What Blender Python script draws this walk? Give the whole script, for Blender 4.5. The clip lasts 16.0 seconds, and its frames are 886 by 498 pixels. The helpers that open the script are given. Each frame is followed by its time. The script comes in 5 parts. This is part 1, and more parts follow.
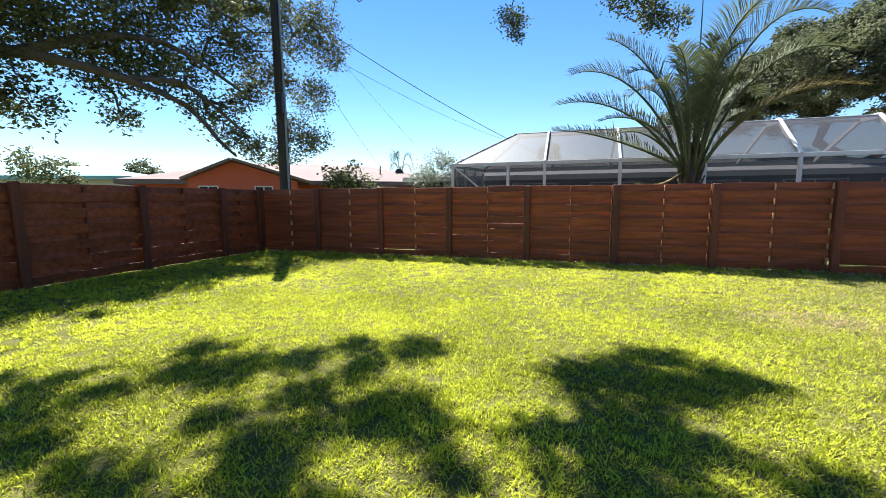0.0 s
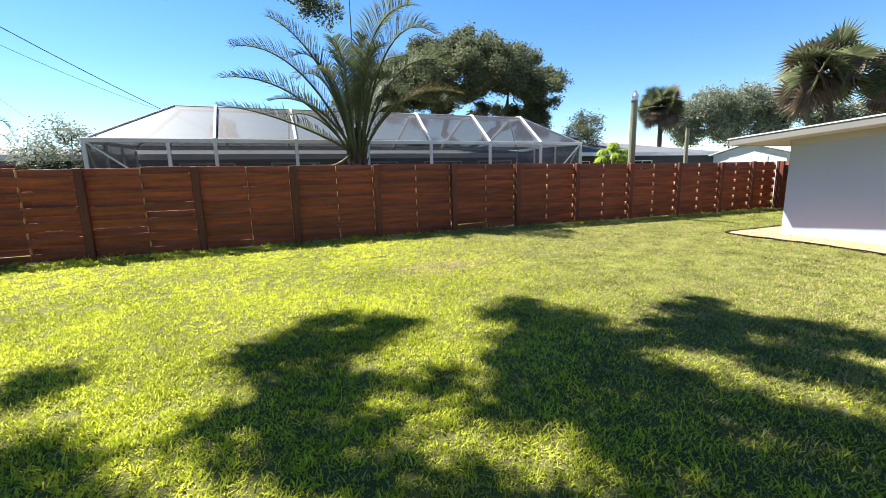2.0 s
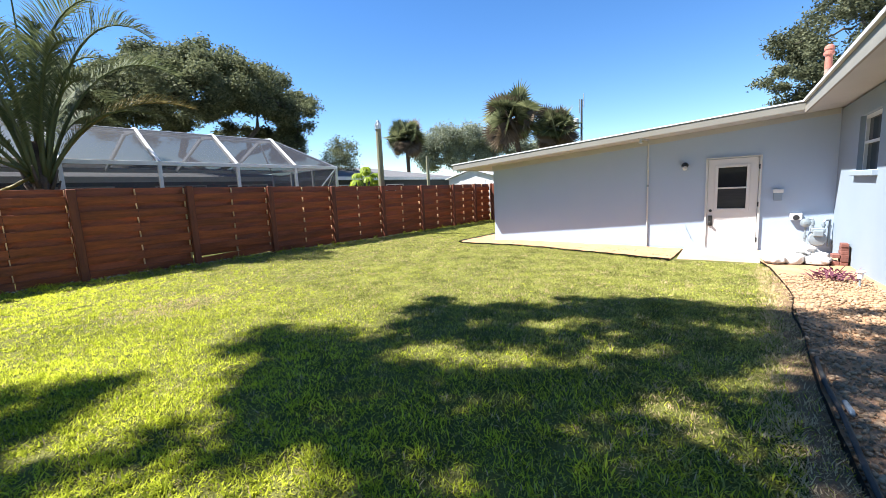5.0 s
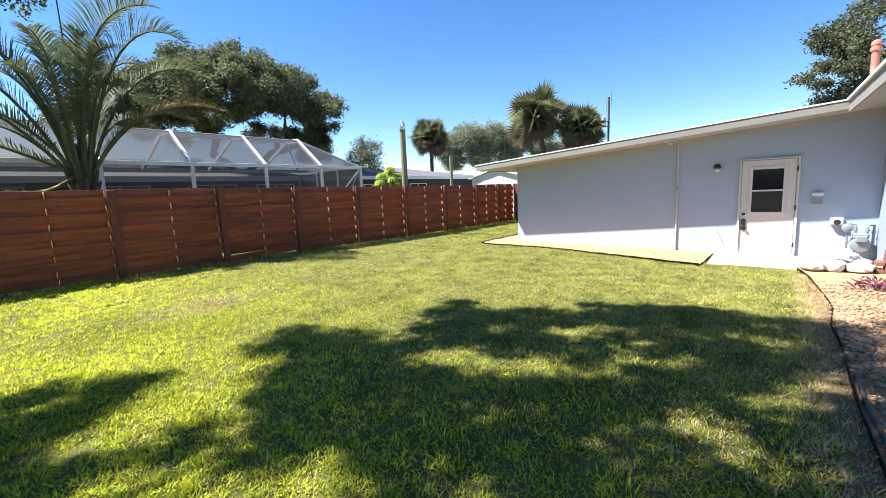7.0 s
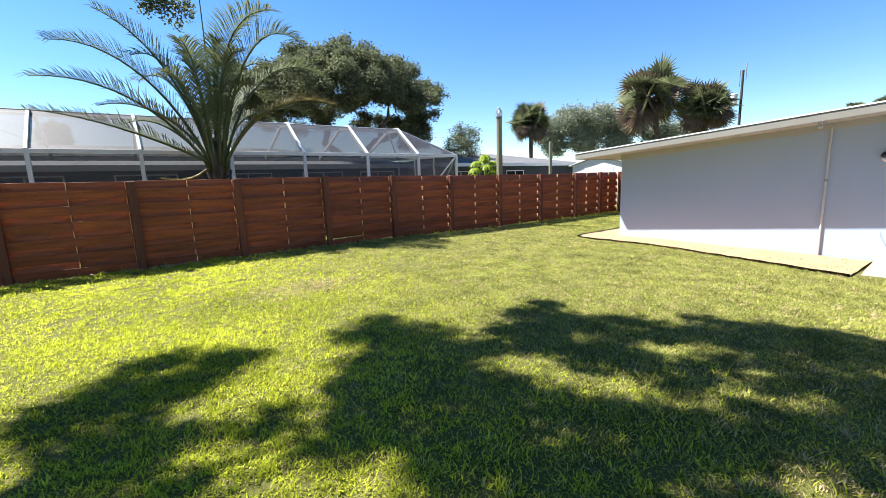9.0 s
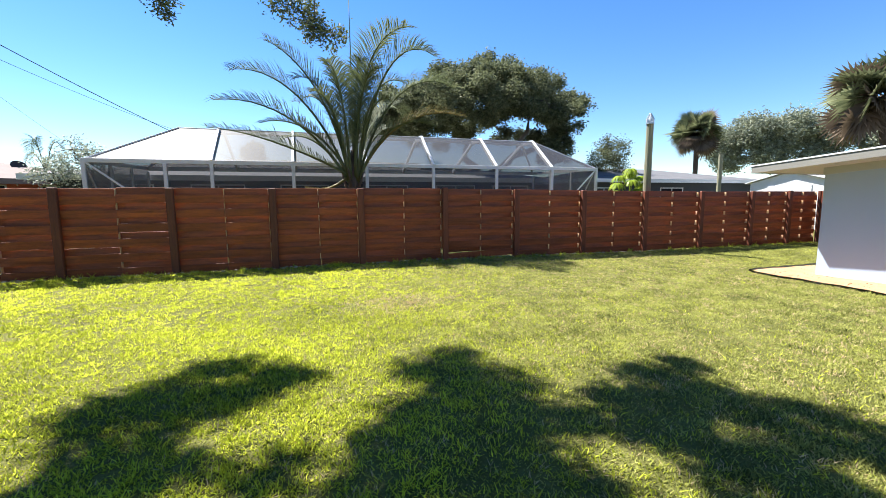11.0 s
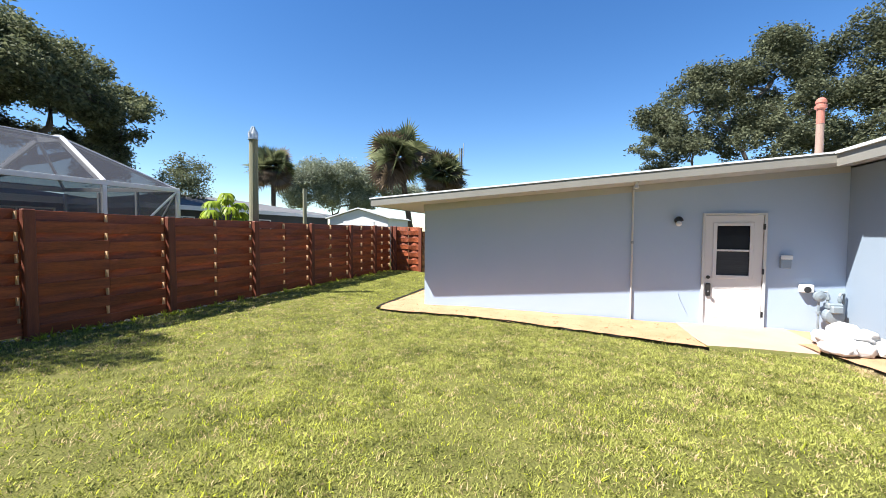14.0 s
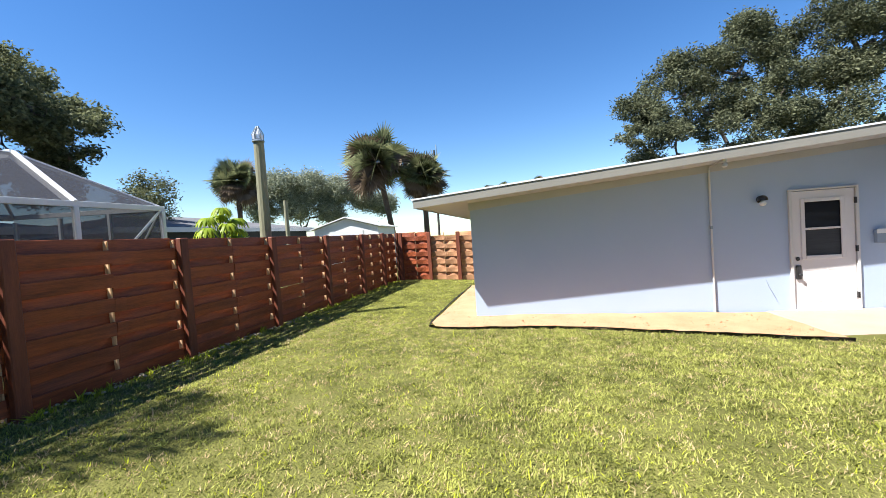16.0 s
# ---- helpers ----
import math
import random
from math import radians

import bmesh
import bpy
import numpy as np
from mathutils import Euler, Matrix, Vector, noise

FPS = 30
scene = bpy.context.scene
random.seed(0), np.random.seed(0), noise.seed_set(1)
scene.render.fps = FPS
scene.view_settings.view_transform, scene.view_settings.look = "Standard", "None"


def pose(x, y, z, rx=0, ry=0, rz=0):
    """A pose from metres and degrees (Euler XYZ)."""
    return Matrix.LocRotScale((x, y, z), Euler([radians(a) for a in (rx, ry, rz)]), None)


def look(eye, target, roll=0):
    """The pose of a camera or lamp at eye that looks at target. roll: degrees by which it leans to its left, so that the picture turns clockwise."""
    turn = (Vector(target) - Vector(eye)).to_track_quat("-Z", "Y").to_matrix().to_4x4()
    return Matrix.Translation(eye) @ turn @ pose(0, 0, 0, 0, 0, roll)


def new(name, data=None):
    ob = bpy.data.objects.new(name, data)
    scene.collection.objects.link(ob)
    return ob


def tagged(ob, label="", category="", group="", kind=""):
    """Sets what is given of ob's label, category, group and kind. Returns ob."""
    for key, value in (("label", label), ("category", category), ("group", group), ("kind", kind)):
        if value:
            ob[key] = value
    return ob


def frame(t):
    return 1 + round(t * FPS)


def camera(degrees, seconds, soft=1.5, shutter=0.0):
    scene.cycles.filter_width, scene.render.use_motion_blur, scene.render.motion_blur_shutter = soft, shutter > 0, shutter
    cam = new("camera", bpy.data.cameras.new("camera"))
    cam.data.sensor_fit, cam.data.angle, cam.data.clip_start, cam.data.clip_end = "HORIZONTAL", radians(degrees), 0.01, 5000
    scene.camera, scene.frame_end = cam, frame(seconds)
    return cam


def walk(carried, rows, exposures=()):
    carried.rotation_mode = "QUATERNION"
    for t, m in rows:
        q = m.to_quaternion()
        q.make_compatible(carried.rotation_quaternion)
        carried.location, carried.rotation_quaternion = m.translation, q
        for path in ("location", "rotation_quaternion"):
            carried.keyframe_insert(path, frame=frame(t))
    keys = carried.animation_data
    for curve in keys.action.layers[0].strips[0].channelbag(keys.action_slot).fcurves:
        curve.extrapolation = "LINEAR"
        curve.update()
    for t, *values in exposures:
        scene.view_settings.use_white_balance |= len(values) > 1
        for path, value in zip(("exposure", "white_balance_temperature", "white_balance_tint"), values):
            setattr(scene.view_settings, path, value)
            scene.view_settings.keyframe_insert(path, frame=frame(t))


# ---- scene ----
cam = camera(94.0, 16.0, 0.75)
PATH = [
    (0, 0.438, -2.868, 1.41, 83.19, 0.27, 18.08),
    (0.5, 0.489, -2.886, 1.41, 81.91, 0.79, 5.64),
    (1, 0.545, -2.91, 1.41, 80.69, 1.15, -5.47),
    (1.5, 0.605, -2.946, 1.41, 80.09, 1.18, -14.78),
    (2, 0.675, -3.005, 1.41, 79.95, 1.41, -22.68),
    (2.5, 0.758, -3.088, 1.395, 80.27, 1.81, -30),
    (3, 0.836, -3.165, 1.37, 80.77, 2.18, -36.84),
    (3.5, 0.888, -3.199, 1.347, 81.26, 2.73, -43.36),
    (4, 0.91, -3.186, 1.324, 81.79, 2.85, -48.96),
    (5.2, 0.905, -3.19, 1.35, 82.15, 2.65, -54),
    (6.5, 0.903, -3.19, 1.396, 82.35, 2.45, -52.36),
    (7, 0.907, -3.188, 1.406, 82.09, 2.43, -50.72),
    (7.5, 0.924, -3.193, 1.422, 81.72, 2.35, -49.12),
    (8, 0.953, -3.2, 1.445, 81.32, 2.36, -46.72),
    (8.5, 1.004, -3.205, 1.474, 80.96, 2.17, -42.85),
    (9, 1.092, -3.2, 1.509, 80.63, 1.96, -37.34),
    (9.5, 1.23, -3.176, 1.525, 80.96, 2.04, -30.64),
    (9.7, 1.29, -3.15, 1.52, 81.2, 1.9, -28.1),
    (10.75, 1.78, -2.83, 1.46, 83, 0.6, -17.5),
    (11.8, 2.33, -2.36, 1.4, 84.85, -0.9, -25.4),
    (12, 2.463, -2.162, 1.401, 85.02, -1.11, -29.15),
    (12.5, 2.793, -1.634, 1.434, 85.5, -1.19, -42.54),
    (13, 3.024, -1.148, 1.446, 86.29, -1.5, -57.19),
    (13.5, 3.21, -0.651, 1.445, 86.87, -1.13, -67.97),
    (14, 3.383, -0.12, 1.436, 87.63, -0.44, -72.6),
    (14.5, 3.562, 0.44, 1.427, 88.04, 0.14, -73.39),
    (15, 3.743, 0.998, 1.422, 87.48, 1.54, -72.58),
    (15.5, 3.904, 1.494, 1.43, 87.77, 3.53, -74.23),
    (16, 4.007, 1.842, 1.455, 88.06, 3.92, -77.83),
]
walk(cam, [(t, pose(x, y, z, rx, ry, rz)) for t, x, y, z, rx, ry, rz in PATH],
     [(0.0, 1.8), (3.0, 1.86), (9.5, 1.86), (12.2, 1.84), (13.2, 1.70), (16.0, 1.62)])

# ---- sky, sun ----
SUN_FROM = Vector((-0.435, 0.57, 1.0)).normalized()
world = bpy.data.worlds.new("world")
scene.world = world
world.use_nodes = True
sky = world.node_tree.nodes.new("ShaderNodeTexSky")
sky.sky_type = "NISHITA"
sky.sun_disc = False
sky.sun_elevation = math.asin(SUN_FROM.z)
sky.sun_rotation = math.atan2(SUN_FROM.x, SUN_FROM.y)
sky.air_density, sky.dust_density, sky.ozone_density = 0.95, 0.0, 3.0
vivid = world.node_tree.nodes.new("ShaderNodeHueSaturation")
vivid.inputs["Saturation"].default_value = 1.26
vivid.inputs["Hue"].default_value = 0.506
world.node_tree.links.new(sky.outputs[0], vivid.inputs["Color"])
world.node_tree.links.new(vivid.outputs[0], world.node_tree.nodes["Background"].inputs[0])
world.node_tree.nodes["Background"].inputs[1].default_value = 0.064
sun_data = bpy.data.lights.new("sun", "SUN")
sun_data.energy, sun_data.angle, sun_data.color = 5.0, radians(0.6), (1.0, 0.97, 0.92)
sun = new("sun", sun_data)
sun.matrix_world = look(SUN_FROM * 60, (0, 0, 0))

# ---- materials ----
def links_of(m):
    return m.node_tree.nodes, m.node_tree.links


def surface(name, c1, c2, scale=6.0, fine=60.0, rough=0.7, bump=0.2, metal=0.0, vary=0.0, island=0.0, stretch=(1, 1, 1), relief=0.01, spec=0.5):
    """Two scales of noise between two colours, bump from the fine one, an optional shift for each object or island."""
    m = bpy.data.materials.new(name)
    m.use_nodes = True
    n, l = links_of(m)
    b = n["Principled BSDF"]
    geo = n.new("ShaderNodeNewGeometry")
    mp = n.new("ShaderNodeMapping")
    mp.inputs["Scale"].default_value = stretch
    l.new(geo.outputs["Position"], mp.inputs["Vector"])
    big, small = n.new("ShaderNodeTexNoise"), n.new("ShaderNodeTexNoise")
    for tex, s, d in ((big, scale, 4), (small, fine, 6)):
        l.new(mp.outputs[0], tex.inputs["Vector"])
        tex.inputs["Scale"].default_value, tex.inputs["Detail"].default_value = s, d
    add = n.new("ShaderNodeMath")
    add.operation = "MULTIPLY_ADD"
    l.new(small.outputs[0], add.inputs[0])
    add.inputs[1].default_value = 0.6
    l.new(big.outputs[0], add.inputs[2])
    ramp = n.new("ShaderNodeMapRange")
    ramp.inputs[1].default_value, ramp.inputs[2].default_value = 0.45, 1.15
    l.new(add.outputs[0], ramp.inputs[0])
    mix = n.new("ShaderNodeMix")
    mix.data_type = "RGBA"
    mix.inputs[6].default_value, mix.inputs[7].default_value = (*c1, 1), (*c2, 1)
    l.new(ramp.outputs[0], mix.inputs[0])
    out = mix.outputs[2]
    if vary or island:
        hsv = n.new("ShaderNodeHueSaturation")
        rnd = n.new("ShaderNodeMapRange")
        amount = vary or island
        rnd.inputs[3].default_value, rnd.inputs[4].default_value = 1 - amount, 1 + amount
        if vary:
            l.new(n.new("ShaderNodeObjectInfo").outputs["Random"], rnd.inputs[0])
        else:
            l.new(geo.outputs["Random Per Island"], rnd.inputs[0])
        l.new(rnd.outputs[0], hsv.inputs["Value"])
        l.new(out, hsv.inputs["Color"])
        out = hsv.outputs[0]
    l.new(out, b.inputs["Base Color"])
    b.inputs["Roughness"].default_value, b.inputs["Metallic"].default_value = rough, metal
    b.inputs["Specular IOR Level"].default_value = spec
    if bump:
        bp = n.new("ShaderNodeBump")
        bp.inputs["Strength"].default_value, bp.inputs["Distance"].default_value = bump, relief
        l.new(small.outputs[0], bp.inputs["Height"])
        l.new(bp.outputs[0], b.inputs["Normal"])
    return m


def foliage(name, c1, c2, glow=0.45, gloss=0.5, patch=0.35, shine=0.18):
    """Thin leaves: a glossy face that also lets light through; colour varies leaf by leaf and in patches."""
    m = bpy.data.materials.new(name)
    m.use_nodes = True
    n, l = links_of(m)
    b = n["Principled BSDF"]
    geo = n.new("ShaderNodeNewGeometry")
    tex = n.new("ShaderNodeTexNoise")
    tex.inputs["Scale"].default_value = patch
    l.new(geo.outputs["Position"], tex.inputs["Vector"])
    add = n.new("ShaderNodeMath")
    add.operation = "MULTIPLY_ADD"
    l.new(geo.outputs["Random Per Island"], add.inputs[0])
    add.inputs[1].default_value = 0.6
    l.new(tex.outputs[0], add.inputs[2])
    rng = n.new("ShaderNodeMapRange")
    rng.inputs[1].default_value, rng.inputs[2].default_value = 0.35, 1.15
    l.new(add.outputs[0], rng.inputs[0])
    mix = n.new("ShaderNodeMix")
    mix.data_type = "RGBA"
    mix.inputs[6].default_value, mix.inputs[7].default_value = (*c1, 1), (*c2, 1)
    l.new(rng.outputs[0], mix.inputs[0])
    l.new(mix.outputs[2], b.inputs["Base Color"])
    b.inputs["Roughness"].default_value = gloss
    b.inputs["Specular IOR Level"].default_value = shine
    tr = n.new("ShaderNodeBsdfTranslucent")
    l.new(mix.outputs[2], tr.inputs["Color"])
    ms = n.new("ShaderNodeMixShader")
    ms.inputs[0].default_value = glow
    l.new(b.outputs[0], ms.inputs[1])
    l.new(tr.outputs[0], ms.inputs[2])
    l.new(ms.outputs[0], n["Material Output"].inputs[0])
    return m


def screen_mesh(name, tint, see=0.6):
    """Insect screen: a fine weave that lets most light through."""
    m = bpy.data.materials.new(name)
    m.use_nodes = True
    n, l = links_of(m)
    b = n["Principled BSDF"]
    b.inputs["Base Color"].default_value = (*tint, 1)
    b.inputs["Roughness"].default_value = 0.6
    t = n.new("ShaderNodeBsdfTransparent")
    ms = n.new("ShaderNodeMixShader")
    ms.inputs[0].default_value = see
    l.new(b.outputs[0], ms.inputs[1])
    l.new(t.outputs[0], ms.inputs[2])
    l.new(ms.outputs[0], n["Material Output"].inputs[0])
    return m


WOOD = surface("stained_cedar", (0.085, 0.015, 0.0045), (0.37, 0.082, 0.02), 3.0, 26.0, 0.62, 0.35, vary=0.2, stretch=(0.35, 4.0, 5.0))
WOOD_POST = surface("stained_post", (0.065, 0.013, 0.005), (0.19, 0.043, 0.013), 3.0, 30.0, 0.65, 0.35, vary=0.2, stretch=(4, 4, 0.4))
# Tan wood brightened in colour to stand for sun dashes on the stakes.
STAKE_SUNLIT = surface("sunlit_tan_stake", (0.50, 0.29, 0.15), (0.66, 0.44, 0.26), 3.0, 30.0, 0.75, 0.3, vary=0.2, stretch=(4, 4, 0.4))
WOOD_RAW = surface("weathered_cedar", (0.30, 0.13, 0.06), (0.50, 0.27, 0.14), 3.0, 30.0, 0.75, 0.35, vary=0.22, stretch=(4.0, 0.4, 5.0))
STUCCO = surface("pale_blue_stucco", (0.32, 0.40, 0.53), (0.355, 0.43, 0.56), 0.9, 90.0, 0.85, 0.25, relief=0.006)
# Same blue stucco, its colour darkened to hold down sun on the wing.
STUCCO_DIMMED = surface("sun_dimmed_stucco", (0.20, 0.255, 0.325), (0.23, 0.285, 0.35), 0.9, 90.0, 0.85, 0.25, relief=0.006)
TRIM = surface("white_painted_trim", (0.46, 0.46, 0.455), (0.54, 0.54, 0.53), 2.0, 60.0, 0.55, 0.08)
FASCIA = surface("beige_fascia_paint", (0.18, 0.172, 0.15), (0.23, 0.22, 0.195), 2.0, 60.0, 0.6, 0.08)
SOFFIT = surface("cream_soffit", (0.37, 0.38, 0.39), (0.43, 0.44, 0.445), 1.5, 50.0, 0.7, 0.1)
DOORPAINT = surface("white_door_paint", (0.54, 0.52, 0.52), (0.60, 0.575, 0.575), 1.5, 60.0, 0.42, 0.05)
ROOFING = surface("white_roof_coating", (0.48, 0.48, 0.46), (0.58, 0.57, 0.56), 1.0, 40.0, 0.8, 0.3)
SHINGLE = surface("grey_shingle", (0.075, 0.075, 0.08), (0.13, 0.13, 0.135), 1.2, 30.0, 0.9, 0.5)
SHINGLE_TAN = surface("tan_shingle", (0.14, 0.10, 0.09), (0.2, 0.15, 0.135), 1.2, 30.0, 0.9, 0.5)
ORANGE = surface("coral_stucco", (0.47, 0.105, 0.06), (0.55, 0.14, 0.085), 0.8, 40.0, 0.85, 0.2)
TEAL = surface("teal_metal_roof", (0.16, 0.38, 0.36), (0.24, 0.48, 0.45), 0.8, 20.0, 0.6, 0.1)
GREYWALL = surface("slate_wall", (0.024, 0.03, 0.039), (0.038, 0.047, 0.06), 0.8, 30.0, 0.8, 0.2)
WHITEWALL = surface("white_siding", (0.56, 0.56, 0.56), (0.66, 0.66, 0.66), 0.8, 30.0, 0.6, 0.1)
ALUMINIUM = surface("white_aluminium", (0.55, 0.56, 0.57), (0.64, 0.64, 0.65), 2.0, 60.0, 0.35, 0.03)
SCREEN = screen_mesh("grey_insect_screen", (0.06, 0.06, 0.068), 0.33)
GLASS_DARK = surface("dark_window_glass", (0.012, 0.014, 0.018), (0.02, 0.022, 0.026), 1.0, 5.0, 0.06, 0.0, spec=0.08)
GLASS_BLIND = surface("glass_over_blind", (0.03, 0.032, 0.036), (0.055, 0.058, 0.064), 1.0, 5.0, 0.08, 0.0, spec=0.1, stretch=(1, 1, 14))
BLACK = surface("black_metal", (0.012, 0.012, 0.013), (0.025, 0.025, 0.027), 6.0, 60.0, 0.35, 0.05)
RUBBER = surface("black_edging", (0.018, 0.017, 0.016), (0.05, 0.047, 0.043), 5.0, 50.0, 0.75, 0.2)
CONCRETE = surface("pinkish_concrete", (0.29, 0.205, 0.16), (0.37, 0.27, 0.215), 2.0, 60.0, 0.9, 0.35)
SAND = surface("ochre_sand", (0.33, 0.18, 0.088), (0.47, 0.28, 0.16), 3.0, 70.0, 0.95, 0.8, relief=0.02)
GREYMETAL = surface("painted_grey_metal", (0.17, 0.21, 0.24), (0.26, 0.30, 0.33), 6.0, 60.0, 0.45, 0.1, metal=0.2)
BAG = surface("white_woven_bag", (0.42, 0.415, 0.41), (0.58, 0.575, 0.57), 5.0, 80.0, 0.6, 0.6)
BRICK = surface("red_brick", (0.13, 0.045, 0.035), (0.21, 0.085, 0.065), 6.0, 50.0, 0.9, 0.5, vary=0.2)
POLEWOOD = surface("grey_treated_pole", (0.13, 0.13, 0.085), (0.24, 0.23, 0.15), 2.0, 30.0, 0.9, 0.5, stretch=(6, 6, 0.5))
# Near pole stands in oak shade; that darkness is in the colour.
POLEDARK = surface("dark_utility_pole", (0.028, 0.026, 0.024), (0.055, 0.05, 0.046), 2.0, 30.0, 0.9, 0.5, stretch=(6, 6, 0.5))
BARK = surface("oak_bark", (0.05, 0.042, 0.035), (0.13, 0.11, 0.09), 3.0, 25.0, 0.95, 1.0, relief=0.03)
PALMBARK = surface("palm_fibre", (0.05, 0.034, 0.026), (0.13, 0.095, 0.07), 4.0, 30.0, 0.95, 1.0, relief=0.03)
LITTER_FLECK = surface("litter_and_sun_fleck", (0.30, 0.23, 0.15), (0.55, 0.47, 0.36), 9.0, 60.0, 0.9, 0.4, island=0.3)
DIRT = surface("bare_brown_soil", (0.12, 0.075, 0.042), (0.27, 0.185, 0.11), 4.0, 60.0, 0.95, 0.9, relief=0.02, spec=0.15)
PEBBLE = surface("river_pebble", (0.17, 0.105, 0.06), (0.38, 0.26, 0.16), 12.0, 60.0, 0.85, 0.3, island=0.45)
TERRACOTTA = surface("red_flue_paint", (0.28, 0.09, 0.065), (0.38, 0.15, 0.11), 4.0, 50.0, 0.7, 0.2)
CABLE = surface("cable_black", (0.02, 0.02, 0.02), (0.035, 0.035, 0.035), 4.0, 40.0, 0.6, 0.0)
SOIL = surface("thatch_and_soil", (0.06, 0.065, 0.016), (0.17, 0.165, 0.05), 1.3, 45.0, 0.95, 1.0, relief=0.03, spec=0.1)
GRASS = foliage("grass_blade", (0.13, 0.165, 0.018), (0.79, 0.83, 0.08), 0.55, 0.55, 0.55, 0.10)
GRASS_OLIVE = foliage("olive_grass_blade", (0.065, 0.078, 0.02), (0.49, 0.50, 0.135), 0.45, 0.55, 2.6, 0.09)
DRY = foliage("dry_grass", (0.42, 0.31, 0.16), (0.60, 0.48, 0.28), 0.35, 0.7, 2.0)
OAKLEAF = foliage("oak_leaf", (0.035, 0.055, 0.022), (0.15, 0.16, 0.06), 0.34, 0.6, 0.4)
OAKFAR = foliage("far_oak_leaf", (0.04, 0.052, 0.026), (0.20, 0.215, 0.115), 0.35, 0.65, 0.6, 0.12)
OAKDARK = foliage("dark_oak_leaf", (0.025, 0.033, 0.018), (0.14, 0.15, 0.085), 0.28, 0.6, 0.6, 0.16)
FARTREE = foliage("far_grey_green_leaf", (0.11, 0.13, 0.09), (0.36, 0.38, 0.27), 0.25, 0.6, 0.3)
FLUETAN = surface("weathered_flue_tan", (0.20, 0.13, 0.10), (0.30, 0.21, 0.17), 4.0, 50.0, 0.7, 0.2)
PALMLEAF = foliage("date_palm_leaflet", (0.055, 0.08, 0.036), (0.17, 0.19, 0.085), 0.3, 0.6, 0.8)
PALMDRY = foliage("yellowing_palm_leaflet", (0.15, 0.12, 0.035), (0.25, 0.20, 0.07), 0.4, 0.5, 0.8)
SABAL = foliage("sabal_leaf", (0.03, 0.045, 0.02), (0.22, 0.235, 0.12), 0.3, 0.45, 0.5)
SABALDRY = foliage("dry_sabal_leaf", (0.09, 0.065, 0.045), (0.18, 0.13, 0.09), 0.2, 0.7, 0.5)
LIME = foliage("lime_green_leaf", (0.16, 0.25, 0.02), (0.40, 0.48, 0.05), 0.45, 0.4, 2.0)
SILVER = foliage("silvery_leaf", (0.16, 0.20, 0.13), (0.36, 0.38, 0.30), 0.3, 0.5, 1.0)
PURPLE = foliage("purple_leaf", (0.10, 0.03, 0.05), (0.22, 0.09, 0.12), 0.3, 0.4, 3.0)

# ---- mesh helpers ----
def part(name, bm, material, parent=None, label="", smooth=False):
    me = bpy.data.meshes.new(name)
    bm.to_mesh(me)
    bm.free()
    me.materials.append(material)
    if smooth:
        me.polygons.foreach_set("use_smooth", [True] * len(me.polygons))
    ob = new(name, me)
    if parent is not None:
        ob.parent = parent
    return tagged(ob, label)


def root(name, label, category, m=None, group="", kind=""):
    ob = new(name)
    ob.empty_display_size = 0.2
    if m is not None:
        ob.matrix_basis = m
    return tagged(ob, label, category, group, kind)


def add_box(bm, x0, x1, y0, y1, z0, z1, bevel=0.0, m=None):
    g = bmesh.ops.create_cube(bm, size=1)["verts"]
    for v in g:
        v.co = Vector(((x0 + x1) / 2 + v.co.x * (x1 - x0), (y0 + y1) / 2 + v.co.y * (y1 - y0), (z0 + z1) / 2 + v.co.z * (z1 - z0)))
    if bevel:
        edges = list({e for v in g for e in v.link_edges})
        g = list({v for f in bmesh.ops.bevel(bm, geom=edges, offset=bevel, segments=1, affect="EDGES")["faces"] for v in f.verts})
    if m is not None:
        bmesh.ops.transform(bm, matrix=m, verts=g)
    return bm


def box(*a, **k):
    return add_box(bmesh.new(), *a, **k)


def add_tube(bm, pts, radii, sides=8, cap=True):
    """A tube along points, each with its radius."""
    pts = [Vector(p) for p in pts]
    if not hasattr(radii, "__len__"):
        radii = [radii] * len(pts)
    radii = [float(r) for r in radii]
    rings, ref = [], Vector((0, 0, 1))
    for i, p in enumerate(pts):
        d = (pts[min(i + 1, len(pts) - 1)] - pts[max(i - 1, 0)]).normalized()
        if abs(d.dot(ref)) > 0.95:
            ref = Vector((1, 0, 0)) if abs(d.x) < 0.9 else Vector((0, 1, 0))
        a = d.cross(ref).normalized()
        b = d.cross(a)
        ref = b.cross(d) if b.cross(d).length > 0.1 else ref
        ref = b
        rings.append([bm.verts.new(p + radii[i] * (math.cos(2 * math.pi * k / sides) * a + math.sin(2 * math.pi * k / sides) * b)) for k in range(sides)])
    for r, s in zip(rings, rings[1:]):
        # keep the seam aligned
        off = min(range(sides), key=lambda o: (s[o].co - r[0].co).length)
        for k in range(sides):
            bm.faces.new((r[k], r[(k + 1) % sides], s[(k + 1 + off) % sides], s[(k + off) % sides]))
    if cap:
        bm.faces.new(rings[0])
        bm.faces.new(list(reversed(rings[-1])))
    bmesh.ops.recalc_face_normals(bm, faces=bm.faces)
    return bm


def tube(pts, radii, sides=8):
    return add_tube(bmesh.new(), pts, radii, sides)


